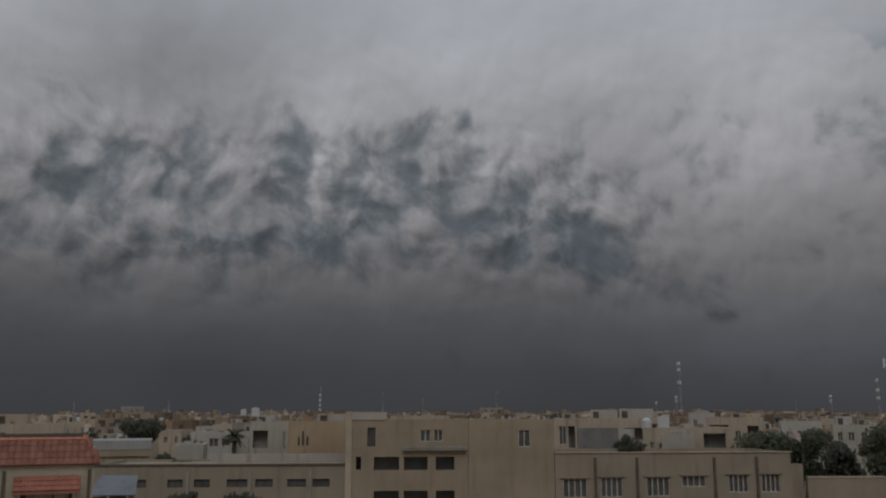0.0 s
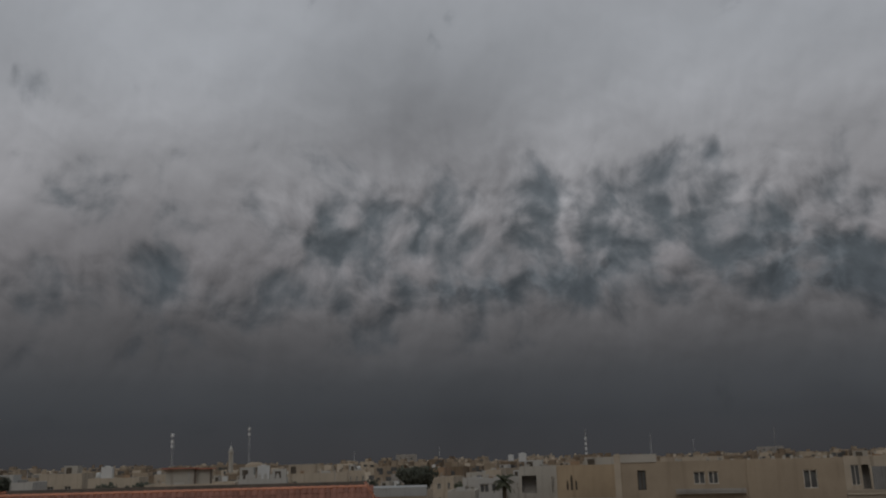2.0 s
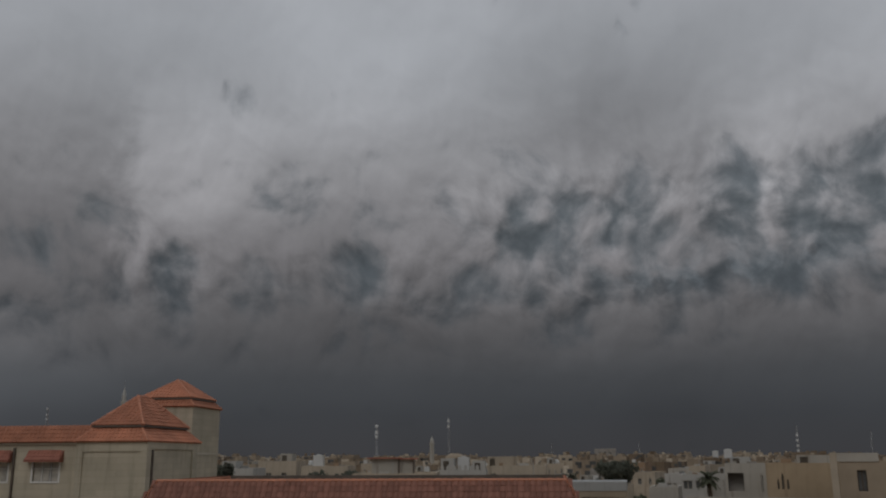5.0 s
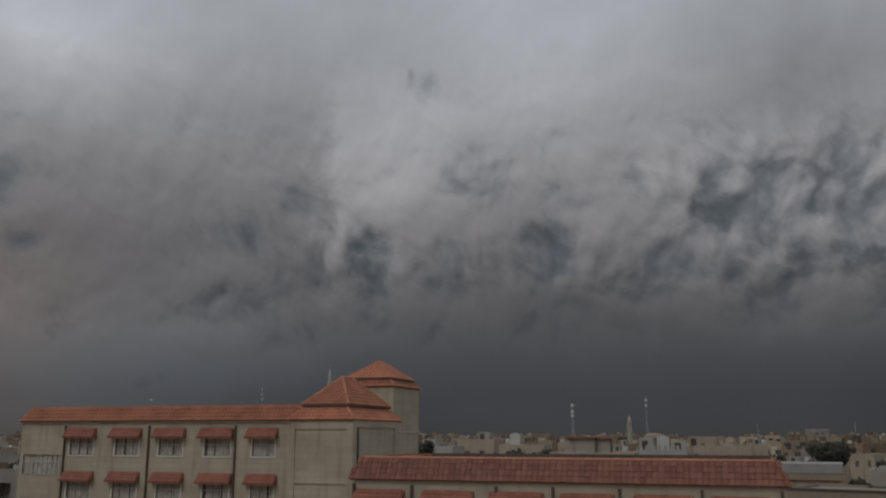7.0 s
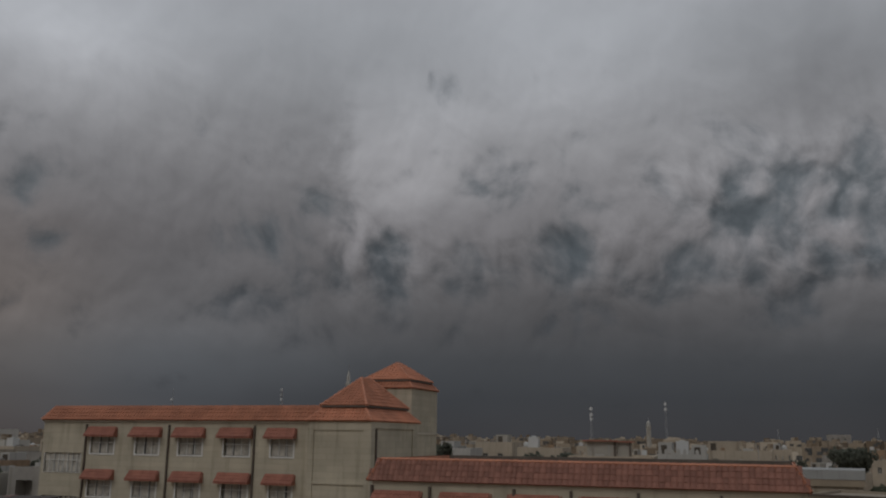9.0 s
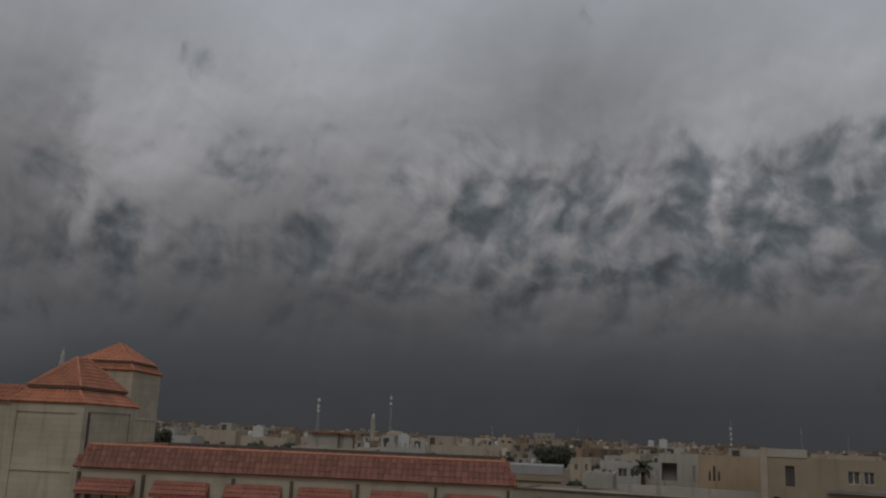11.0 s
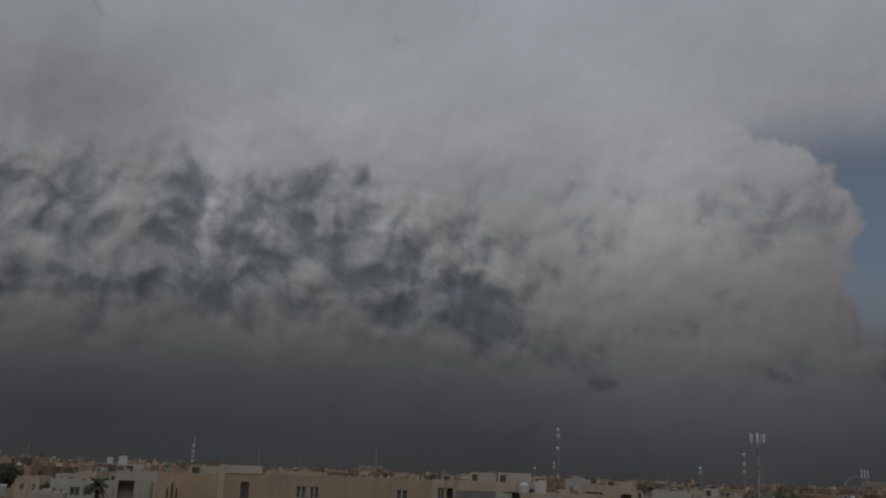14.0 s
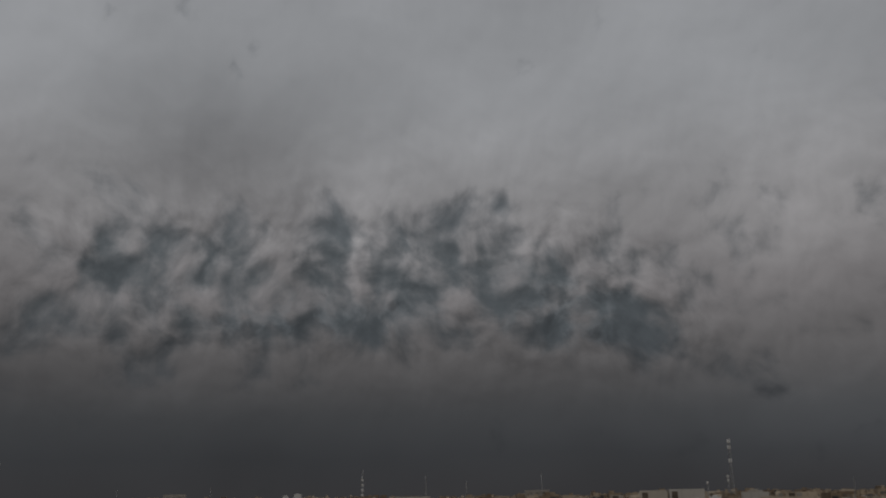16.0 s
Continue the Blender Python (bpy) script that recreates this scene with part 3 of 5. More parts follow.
# taller tower behind it
bu0, bu1, bn0, bn1 = -32.65, -27.85, 68.5, 74.4
bx, by = local((bu0 + bu1) / 2, (bn0 + bn1) / 2, PSI)
tower_b = thing("roof_tower", bx, by, 0, PSI, "taller stone tower with a two-tier red tiled pyramid roof", "tower", "school towers")
hu, hn = (bu1 - bu0) / 2, (bn1 - bn0) / 2
part("wall", boxes((-hu, hu, -hn, hn, 0, 12.75)), stone, tower_b, "cream stone cladding in courses")
part("string_course", boxes((-hu - 0.05, hu + 0.05, -hn - 0.05, hn + 0.05, 9.0, 9.16)), stone_band, tower_b)
skirt_roof(tower_b, -hu - 0.12, hu + 0.12, -hn - 0.12, hn + 0.12, 12.72, 13.32, 0.58)
# collar coloured near black to stand for the shade between the tiers
part("collar", boxes((-hu + 0.55, hu - 0.55, -hn + 0.55, hn - 0.55, 13.2, 13.5)), dark_gap, tower_b, "wall between the roofs with shade put into its dark colour")
hip_roof(tower_b, -hu + 0.30, hu - 0.30, -hn + 0.30, hn - 0.30, 13.44, 14.95, -0.5, 0.5, "upper_roof")
part("base_band", boxes((-hu - 0.06, hu + 0.06, -hn - 0.06, hn + 0.06, 6.9, 7.25)), dark_gap, tower_b, "dark band round the wall")

# lower wing in front with two storeys
B_N, B_L, B_R, B_EAVE, B_TOP = 44.15, -20.1, 1.05, 6.53, 7.62
mid_b, half = (B_L + B_R) / 2, (B_R - B_L) / 2
wx, wy = local(mid_b, B_N, PSI)
wing_b = thing("school_wing", wx, wy, 0, PSI, "low stone school wing with red pantile roof edge and awnings", "building", "school wings")
awn_b = [(-20.0, -17.25), (-16.3, -13.55), (-12.75, -10.0), (-9.2, -6.6), (-5.7, -2.98), (-2.2, 0.5)]
holes = []
for a, b in awn_b:
    for row in range(2):
        top = 5.38 - 3.2 * row
        holes.append((a + 0.3 - mid_b, b - 0.3 - mid_b, top - 1.35, top))
bm = pierced(bmesh.new(), -half, half, 0, B_EAVE, holes, 0.25)
box(bm, -half, half, 0.35, 11.6, 0, B_EAVE)
for x in (-half, half):
    v = [bm.verts.new(p) for p in ((x, 0, 0), (x, 0.36, 0), (x, 0.36, B_EAVE), (x, 0, B_EAVE))]
    bm.faces.new(v)
part("wall", bm, stone, wing_b, "cream stone cladding in courses")
for k, (a, b, c, d) in enumerate(holes):
    tile_window(wing_b, a, b, c, d, 0, 3, (a - 0.3, b + 0.3, d - 0.06, d + 0.66, 0.62))
for u in (-20.05, -16.85, -12.4, -9.55, -6.35, -2.6, 0.85):
    drainpipe(wing_b, u - mid_b, 0, 0, 6.3, None, 0.06)
part("flat_roof", boxes((-half, half, 0.3, 11.4, B_EAVE, B_TOP - 0.42)), roof_felt, wing_b, "grey screeded flat roof")
part("parapet_cap", boxes((-half + 0.3, half - 0.3, 0.52, 0.74, B_TOP - 0.42, B_TOP + 0.05), (-half + 0.3, half - 0.3, 10.9, 11.1, B_TOP - 0.42, B_TOP + 0.05)), pipe_brown, wing_b, "dark brown roof edge cap")
skirt_roof(wing_b, -half - 0.2, half + 0.16, -0.17, 11.8, B_EAVE, B_TOP, 0.55, "rear_roof_edge", (0, 1, 1, 1))
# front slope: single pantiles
p0, p1 = Vector((-half - 0.2, -0.17, B_EAVE)), Vector((half + 0.16, -0.17, B_EAVE))
t0, t1 = Vector((-half + 0.35, 0.38, B_TOP)), Vector((half - 0.39, 0.38, B_TOP))
front_roof = part("roof_slope", deck(bmesh.new(), (p0, p1, t1, t0)), tile_dull, wing_b, "slope of dull red pantiles")


# ------------------------------------------------------------------ town houses
def shell(bm, u0, u1, y0, y1, z1, holes=(), lip=0.35, depth=0.22):
    """A flat-roofed block: pierced front, closed body behind it, and a parapet round the sunk roof."""
    pierced(bm, u0, u1, 0, z1, list(holes), depth, y0)
    top = z1 - lip
    v = [bm.verts.new(p) for p in ((u0, y0, 0), (u0, y1, 0), (u1, y1, 0), (u1, y0, 0))]
    w = [bm.verts.new((p.co.x, p.co.y, z1)) for p in v]
    for k in range(3):
        bm.faces.new((v[k + 1], v[k], w[k], w[k + 1]))
    t = 0.2
    i = [bm.verts.new(p) for p in ((u0 + t, y0 + t, z1), (u0 + t, y1 - t, z1), (u1 - t, y1 - t, z1), (u1 - t, y0 + t, z1))]
    s = [bm.verts.new((p.co.x, p.co.y, top)) for p in i]
    for k in range(4):
        j = (k + 1) % 4
        bm.faces.new((w[k], w[j], i[j], i[k]))
        bm.faces.new((i[k], i[j], s[j], s[k]))
    bm.faces.new(s)
    return bm


def town_window(parent, a, b, c, d, y, style=0, frame_mat=None):
    bm = bmesh.new()
    f = 0.07
    for r in ((a, a + f, c, d), (b - f, b, c, d), (a + f, b - f, c, c + f), (a + f, b - f, d - f, d)):
        box(bm, r[0], r[1], y + 0.08, y + 0.17, r[2], r[3])
    win = part("window", bm, frame_mat or curtain, parent)
    n = 4 if style == 2 else 2
    for k in range(1, n):
        m = a + (b - a) * k / n
        part("bar", boxes((m - 0.045, m + 0.045, y + 0.09, y + 0.16, c + f, d - f)), frame_mat or curtain, win)
    part("pane", boxes((a, b, y + 0.19, y + 0.215, c, d)), glass, win)
    if style == 2:
        part("lintel", boxes((a - 0.25, b + 0.25, y - 0.14, y + 0.05, d + 0.02, d + 0.16)), sand_render, win, "projecting concrete lintel")
    return win


def recess(parent, a, b, c, d, y, posts=0, mat=None):
    """A deep dark opening: loggia or unglazed bay, with a back wall, sides and slabs."""
    bm = bmesh.new()
    f = [bm.verts.new(p) for p in ((a, y + 0.22, c), (b, y + 0.22, c), (b, y + 0.22, d), (a, y + 0.22, d))]
    r = [bm.verts.new((p.co.x, y + 1.3, p.co.z)) for p in f]
    bm.faces.new(r)
    for k in range(4):
        bm.faces.new((f[k], f[(k + 1) % 4], r[(k + 1) % 4], r[k]))
    bay = part("loggia", bm, mat or grey_render, parent, "deep shaded loggia")
    for k in range(posts):
        m = a + (b - a) * (k + 1) / (posts + 1)
        part("post", boxes((m - 0.06, m + 0.06, y + 0.1, y + 0.2, c, d)), beige_render, bay)


def tank_mesh(kind):
    if kind == "cube":
        bm = boxes((-0.6, 0.6, -0.6, 0.6, 0.25, 1.55))
        box(bm, -0.25, 0.25, -0.25, 0.25, 1.55, 1.65)
    else:
        bm = lathe(bmesh.new(), [(0.55, 0.25), (0.62, 0.35), (0.62, 1.1), (0.56, 1.3), (0.35, 1.48), (0.2, 1.5), (0.2, 1.58)], 12)
    me = bpy.data.meshes.new("tank")
    bm.normal_update()
    bm.to_mesh(me)
    bm.free()
    return me


tank_meshes = {k: tank_mesh(k) for k in ("cube", "drum")}
for me in tank_meshes.values():
    me.materials.append(tank_white)
blue_drum = tank_meshes["drum"].copy()
blue_drum.materials.clear()
blue_drum.materials.append(tank_blue)
stand_mesh = bpy.data.meshes.new("stand")
bm = boxes((-0.55, -0.45, -0.55, -0.45, -0.02, 0.25), (0.45, 0.55, -0.55, -0.45, -0.02, 0.25), (-0.55, -0.45, 0.45, 0.55, -0.02, 0.25),
           (0.45, 0.55, 0.45, 0.55, -0.02, 0.25), (-0.62, 0.62, -0.62, 0.62, 0.17, 0.26))
bm.to_mesh(stand_mesh)
bm.free()
stand_mesh.materials.append(steel)


def water_tank(x, y, z, size=1.0, kind="cube", turn=0.0, blue=False):
    word = "blue plastic" if blue else "white plastic"
    ob = thing("water_tank", x, y, z, turn, word + (" cylindrical" if kind == "drum" else " box-shaped") + " water tank on a flat roof", "water tank", "rooftop tanks")
    ob.scale = (size,) * 3
    shared("tank", blue_drum if blue else tank_meshes[kind], ob, Matrix())
    shared("stand", stand_mesh, ob, Matrix(), "steel stand")


def house(az0, az1, dist, top, depth, mat, turn, label, windows=(), rooms=(), loggias=(), tanks=(), group="town houses", frame_mat=None, style=0):
    """A flat-roofed house whose front spans az0 to az1 at dist; windows and loggias (f0, f1, z0, z1), f along the front; rooms on the roof (f0, f1, high, material)."""
    mid = (az0 + az1) / 2
    x, y = pier(mid, dist)
    w = 2 * dist * math.tan(radians((az1 - az0) / 2)) / max(0.5, math.cos(radians(mid - turn)))
    ob = thing("house", x, y, 0, turn, label, "house", group)
    h = w / 2
    holes = [(-h + f0 * w, -h + f1 * w, c, d) for f0, f1, c, d in (*windows, *loggias)]
    part("wall", shell(bmesh.new(), -h, h, 0, depth, top, holes), mat, ob)
    for k, (a, b, c, d) in enumerate(holes):
        if k < len(windows):
            town_window(ob, a, b, c, d, 0, style, frame_mat)
        else:
            recess(ob, a, b, c, d, 0, 1 if b - a > 2.4 else 0)
    for f0, f1, high, rmat in rooms:
        a, b = -h + f0 * w, -h + f1 * w
        y0 = 0.5 + (f0 * 7.3 % 1.0) * depth * 0.35
        bm = shell(bmesh.new(), a, b, y0, min(depth - 0.3, y0 + 4.5), high + 0.3, [], 0.15)
        for v in bm.verts:
            v.co.z += top - 0.33 if v.co.z > 0.05 else top - 0.36
        room = part("roof_room", bm, rmat, ob, "box-shaped room on the roof")
        part("door", boxes((a + 0.3, a + 1.0, y0 - 0.03, y0 + 0.02, top - 0.3, top + high * 0.75)), dark_gap, room)
    if dist < 250:
        pick = random.Random(int(az0 * 100 + dist))
        for k in range(pick.randint(4, 9)):
            u, v, a, b, q = pick.uniform(-h + 0.6, h - 1.4), pick.uniform(0.5, depth - 2), pick.uniform(0.3, 1.1), pick.uniform(0.3, 0.8), pick.uniform(0.2, 0.75)
            part("roof_box", boxes((u, u + a, v, v + b, top - 0.36, top - 0.35 + q)), pick.choice((pale_render, grey_render, shutter_mat, white_render, brown_render)), ob, "small box or cooler on the roof")
        if pick.random() < 0.5:
            u = pick.uniform(-h + 1, h - 1)
            part("aerial", rod(bmesh.new(), (u, 1.5, top - 0.36), (u, 1.5, top + pick.uniform(0.6, 1.8)), 0.035, 5), steel, ob)
    c, s = math.cos(radians(-turn)), math.sin(radians(-turn))
    for f, dy, size, kind, lift in tanks:
        u = -h + f * w
        water_tank(x + u * c - dy * s, y + u * s + dy * c, top - 0.35 + lift, size, kind, turn, kind == "drum" and (f * 37) % 1 > 0.93)
    return ob


# ------------------------------------------------------------------ sand-coloured compound: hall, apartment block, classrooms
PSI2 = 38.5
N2 = 79.0


def compound(name, u0, u1, label, category, group=""):
    x, y = local((u0 + u1) / 2, N2, PSI2)
    return thing(name, x, y, 0, PSI2, label, category, group), (u0 + u1) / 2, (u1 - u0) / 2


hall, mid, half = compound("hall", -26.6, -4.7, "long low sand-coloured hall with small high windows", "building")
spans = [(-23.2, -21.5), (-19.75, -18.45), (-17.55, -16.2), (-14.8, -13.05), (-12.4, -10.9), (-9.7, -8.1), (-7.55, -6.1)]
holes = [(a - mid, b - mid, 2.62, 3.28) for a, b in spans]
part("wall", shell(bmesh.new(), -half, half, 0, 11.0, 4.42, holes, 0.22, 0.3), sand_render, hall)
for h in holes:
    town_window(hall, *h, 0, 0, dark_gap)
part("coping", boxes((-half - 0.08, half, -0.12, 0.24, 4.42, 4.55)), pipe_brown, hall, "dark coping on the parapet")
part("roof_kerb", boxes((-half + 8.5, half, 9.0, 9.25, 4.2, 5.0)), pale_render, hall, "pale upstand at the back of the roof")
for u in (-23.4, -18.05, -12.85, -7.75):
    drainpipe(hall, u - mid, 0, 0, 3.95, grey_render, 0.11)

block, mid, half = compound("apartment_block", -4.7, 13.2, "square sand-coloured apartment block with dark loggias", "building")
wins = [(-2.95 - mid, -2.25 - mid, 5.95, 7.55), (10.1 - mid, 11.15 - mid, 5.87, 7.32), (1.6 - mid, 2.5 - mid, 6.35, 7.35), (2.75 - mid, 3.55 - mid, 6.35, 7.35)]
logs = [(-2.35 - mid, -0.2 - mid, 3.95, 5.08), (0.2 - mid, 2.25 - mid, 3.95, 5.08), (2.95 - mid, 4.55 - mid, 3.95, 5.08),
        (-2.35 - mid, -0.2 - mid, 1.1, 2.25), (0.2 - mid, 2.25 - mid, 1.1, 2.25), (2.95 - mid, 4.55 - mid, 1.1, 2.25), (-3.9 - mid, -3.45 - mid, 4.0, 5.1)]
part("wall", shell(bmesh.new(), -half, half, 0, 12.0, 8.22, wins + logs, 0.4), tan_render, block)
for h in wins:
    town_window(block, *h, 0, 0, dark_gap if h[3] > 7.5 else curtain)
for h in logs:
    recess(block, *h, 0, 0, shutter_mat)
part("parapet", boxes((-half - 0.06, -1.3 - mid, -0.07, 0.2, 8.2, 8.86), (-half - 0.06, -half + 0.4, 0.2, 7.5, 8.2, 8.8)), pale_render, block, "raised pale parapet")
part("corner_pier", boxes((-half - 0.1, -half + 0.42, -0.14, 0.3, 0, 8.9)), beige_render, block, "pale corner pier")
part("ledge", boxes((0.1 - mid, 5.6 - mid, -0.45, -0.005, 5.62, 5.8), (0.1 - mid, 5.6 - mid, -0.5, -0.4, 5.8, 6.0)), grey_render, block, "concrete balcony ledge")
part("rib", boxes((5.8 - mid, 6.1 - mid, -0.12, -0.003, 0, 8.1)), tan_render, block)
rng = random.Random(5)
for k in range(22):
    u = rng.uniform(0.3, 12.6) - mid
    part("loose_block", boxes((u - 0.12, u + 0.12, 0.02, 0.18, 8.2, 8.2 + rng.uniform(0.1, 0.3))), pale_render, block)
part("roof_room", shell(bmesh.new(), -1.0 - mid, 4.2 - mid, 1.6, 6.5, 8.55, [], 0.2), beige_render, block, "low room on the roof")

school, mid, half = compound("classroom_block", 13.25, 34.0, "sand-coloured classroom block with barred windows and lintels", "building")
wins = [(13.9 - mid, 16.0 - mid, 1.6, 3.2), (17.2 - mid, 19.1 - mid, 1.6, 3.3), (21.2 - mid, 23.2 - mid, 1.65, 3.3), (24.3 - mid, 26.4 - mid, 2.45, 3.38),
        (28.4 - mid, 30.15 - mid, 1.95, 3.46), (31.3 - mid, 32.95 - mid, 1.95, 3.5)]
part("wall", shell(bmesh.new(), -half, half, 0, 10.0, 5.33, wins, 0.3), sand_render, school)
for h in wins:
    town_window(school, *h, 0, 2)
for u in (16.75, 20.4, 27.2, 30.95):
    drainpipe(school, u - mid, 0, 0.4, 4.95, None, 0.1)
part("coping", boxes((-half, half + 0.08, -0.1, 0.24, 5.33, 5.42)), beige_render, school, "pale coping")
annex, mid, half = compound("annex", 34.05, 35.3, "small sand-coloured annex beside the classrooms", "building")
part("wall", shell(bmesh.new(), -half, half, 0.6, 6.0, 4.28, [], 0.2), sand_render, annex)
yard, mid, half = compound("yard_wall", 35.4, 62.0, "long low sand-coloured yard wall", "wall")
part("wall", boxes((-half, half, 0, 0.3, 0, 3.15)), sand_render, yard)
part("coping", boxes((-half, half, -0.06, 0.36, 3.15, 3.25)), beige_render, yard)

# lean-to of sheet metal in the yard
lx, ly = local(-23.3 * 0.86, N2 * 0.86, PSI2)
lean = thing("metal_shed", lx, ly, 0, PSI2, "small shed with a blue-grey sheet roof and dark glazed front", "shed")
bm = bmesh.new()
deck(bm, ((-2.5, -0.3, 3.0), (0.9, -0.3, 3.0), (0.2, 2.6, 4.2), (-2.5, 2.6, 4.2)), 0.06)
part("roof", bm, sheet_blue, lean, "blue-grey sheet roof")
part("front", boxes((-2.4, -1.2, 0, 0.06, 0, 2.85)), glass, lean, "dark glazed front")
for a, b in ((-2.5, -2.4), (-1.2, -1.05), (0.2, 0.3)):
    part("post", boxes((a, b, -0.05, 0.1, 0, 2.95)), white_paint, lean)
part("front", boxes((-1.05, 0.2, 0, 0.06, 0, 2.85)), glass, lean, "dark glazed front")
part("back", boxes((-2.4, 0.1, 2.3, 2.5, 0, 4.05)), grey_render, lean)

# ------------------------------------------------------------------ named houses of the middle distance
house(-34.5, -31.2, 132, 7.4, 9, beige_render, 19, "beige house with shaded upper windows", [(0.15, 0.3, 4.6, 5.8), (0.45, 0.6, 4.6, 5.8), (0.75, 0.9, 4.6, 5.8)], [(0.2, 0.5, 1.0, pale_render)])
house(-31.0, -28.6, 124, 6.8, 9, beige_render, 19, "beige rendered house with a roof room", [(0.1, 0.25, 4.2, 5.4), (0.4, 0.55, 4.2, 5.4), (0.7, 0.85, 4.2, 5.4)], [(0.3, 0.7, 1.3, grey_render)], [], [(0.85, 2, 0.9, "cube", 0)])
house(-28.4, -26.2, 134, 7.1, 9, beige_render, 19, "beige house with two dark upper windows", [(0.2, 0.35, 4.6, 5.9), (0.6, 0.75, 4.6, 5.9)], [(0.1, 0.4, 0.8, white_render)], [], [(0.7, 2, 0.9, "cube", 0)])
house(-26.0, -23.4, 120, 6.6, 9, grey_render, 19, "grey rendered house behind the school", [(0.2, 0.35, 4.2, 5.4)], [(0.1, 0.45, 1.5, beige_render)], [(0.55, 0.85, 1.0, 4.2)])
house(-33.0, -29.4, 98, 5.0, 8, pale_render, 19, "low pale house with a wide dark gate bay", [(0.1, 0.2, 2.4, 3.6)], [(0.5, 0.75, 1.2, grey_render)], [(0.6, 0.9, 0.2, 3.0)])
house(-29.1, -28.0, 102, 5.5, 5, white_render, 19, "small white house with a dark window", [(0.3, 0.6, 3.4, 4.6)], [(0.2, 0.6, 0.7, grey_render)], [], [(0.8, 2, 0.8, "cube", 0)])
house(-27.9, -26.8, 105, 6.0, 4, brown_render, 19, "small brown house with dark openings", [(0.15, 0.35, 3.8, 5.0), (0.6, 0.8, 3.8, 5.0)], [(0.5, 0.9, 0.8, white_render)])
house(-34.6, -33.4, 106, 6.2, 5, grey_render, 19, "small grey house with a dark upper window", [(0.4, 0.7, 4.0, 5.2)], [(0.2, 0.6, 0.7, white_render)])
house(-30.9, -29.9, 112, 6.5, 5, white_render, 19, "small white house with two windows", [(0.1, 0.35, 4.4, 5.6), (0.6, 0.85, 4.4, 5.6)])
house(-26.3, -24.6, 96, 5.6, 7, grey_render, 19, "grey house with a tall dark doorway", [], [], [(0.25, 0.75, 0.1, 4.4)])
gx, gy = pier(-27.9, 94)
gate = thing("yard_gate", gx, gy, 0, 24, "pale yard wall with thin dark metal gate posts", "gate")
part("wall", boxes((-3.0, 2.2, 0, 0.25, 0, 3.6)), pale_render, gate)
for u in (-1.0, 0.4, 1.7):
    part("post", boxes((u - 0.06, u + 0.06, -0.15, -0.03, 0, 4.9)), pipe_brown, gate)
part("rail", boxes((-1.06, 1.76, -0.14, -0.04, 3.9, 4.0)), pipe_brown, gate)
kx, ky = pier(-29.2, 72)
canopy = thing("car_canopy", kx, ky, 0, 12, "dark sheet canopy on thin posts beside the school", "canopy")
bm = deck(bmesh.new(), ((-5.5, -2.0, 3.9), (6.5, -2.0, 4.15), (6.5, 3.5, 4.45), (-5.5, 3.5, 4.2)), 0.12)
part("roof", bm, canopy_dark, canopy, "dark red-brown sheet roof")
for u in (-5.0, 0.5, 6.0):
    for v in (-1.6, 3.1):
        part("post", boxes((u - 0.06, u + 0.06, v - 0.06, v + 0.06, 0, 3.97)), steel, canopy)
part("ridge_flashing", boxes((2.4, 3.0, 2.6, 3.4, 4.2, 4.42)), mast_red, canopy, "red ridge flashing")
pav_x, pav_y = pier(9.15, 90)
house(6.6, 11.8, 90, 7.2, 11, beige_render, 14, "beige house with a red-roofed stair room", [(0.1, 0.2, 4.6, 5.8)])
pav = thing("stair_room", pav_x + 0.25, pav_y + 2.0, 6.84, 14, "beige rooftop stair room with a flat red-tiled canopy", "roof room")
part("wall", boxes((-2.1, 0.5, 0, 2.6, 0, 1.8), (0.75, 2.1, 0.25, 2.6, 0, 1.75)), pale_render, pav)
part("roof", boxes((-2.5, 0.75, -0.4, 3.0, 1.75, 1.88), (0.6, 2.4, -0.1, 3.0, 1.68, 1.8)), awning_red, pav, "thin red-brown roof slab")
part("post", boxes((0.52, 0.72, -0.1, 0.15, 0, 1.7), (2.0, 2.2, 0.0, 0.25, 0, 1.68)), pipe_brown, pav)
house(-2.2, 0.6, 128, 7.4, 9, white_render, 12, "white house behind the tiled wing", [(0.1, 0.25, 4.4, 5.7), (0.6, 0.75, 4.4, 5.7)], [(0.3, 0.6, 1.0, white_render)])
house(0.9, 3.2, 140, 8.3, 10, beige_render, 12, "beige two-storey house with a flat roof", [(0.2, 0.35, 5.2, 6.6), (0.6, 0.75, 5.2, 6.6)], [(0.55, 0.85, 1.1, pale_render)])
house(3.5, 6.3, 132, 7.6, 10, beige_render, 14, "beige house beside trees", [(0.15, 0.3, 4.6, 6.0), (0.55, 0.7, 4.6, 6.0)], [], [], [(0.3, 3, 1.2, "cube", 0)])
crest = house(12.0, 14.9, 112, 7.2, 9, white_render, 16, "white house with roof rooms and tanks", [(0.1, 0.25, 4.2, 5.6), (0.65, 0.8, 4.2, 5.6)], [(0.02, 0.3, 1.4, white_render), (0.7, 0.98, 1.1, white_render)], [], [(0.5, 3, 1.2, "cube", 0)])
w_c = 2 * 112 * math.tan(radians(1.45)) / math.cos(radians(13.45 - 16))
for k in range(8):
    u = -w_c / 2 + w_c * (k + 0.5) / 8
    part("merlon", boxes((u - 0.2, u + 0.2, -0.02, 0.2, 7.18, 7.62), (u - 0.11, u + 0.11, -0.02, 0.2, 7.62, 7.78)), white_render, crest)
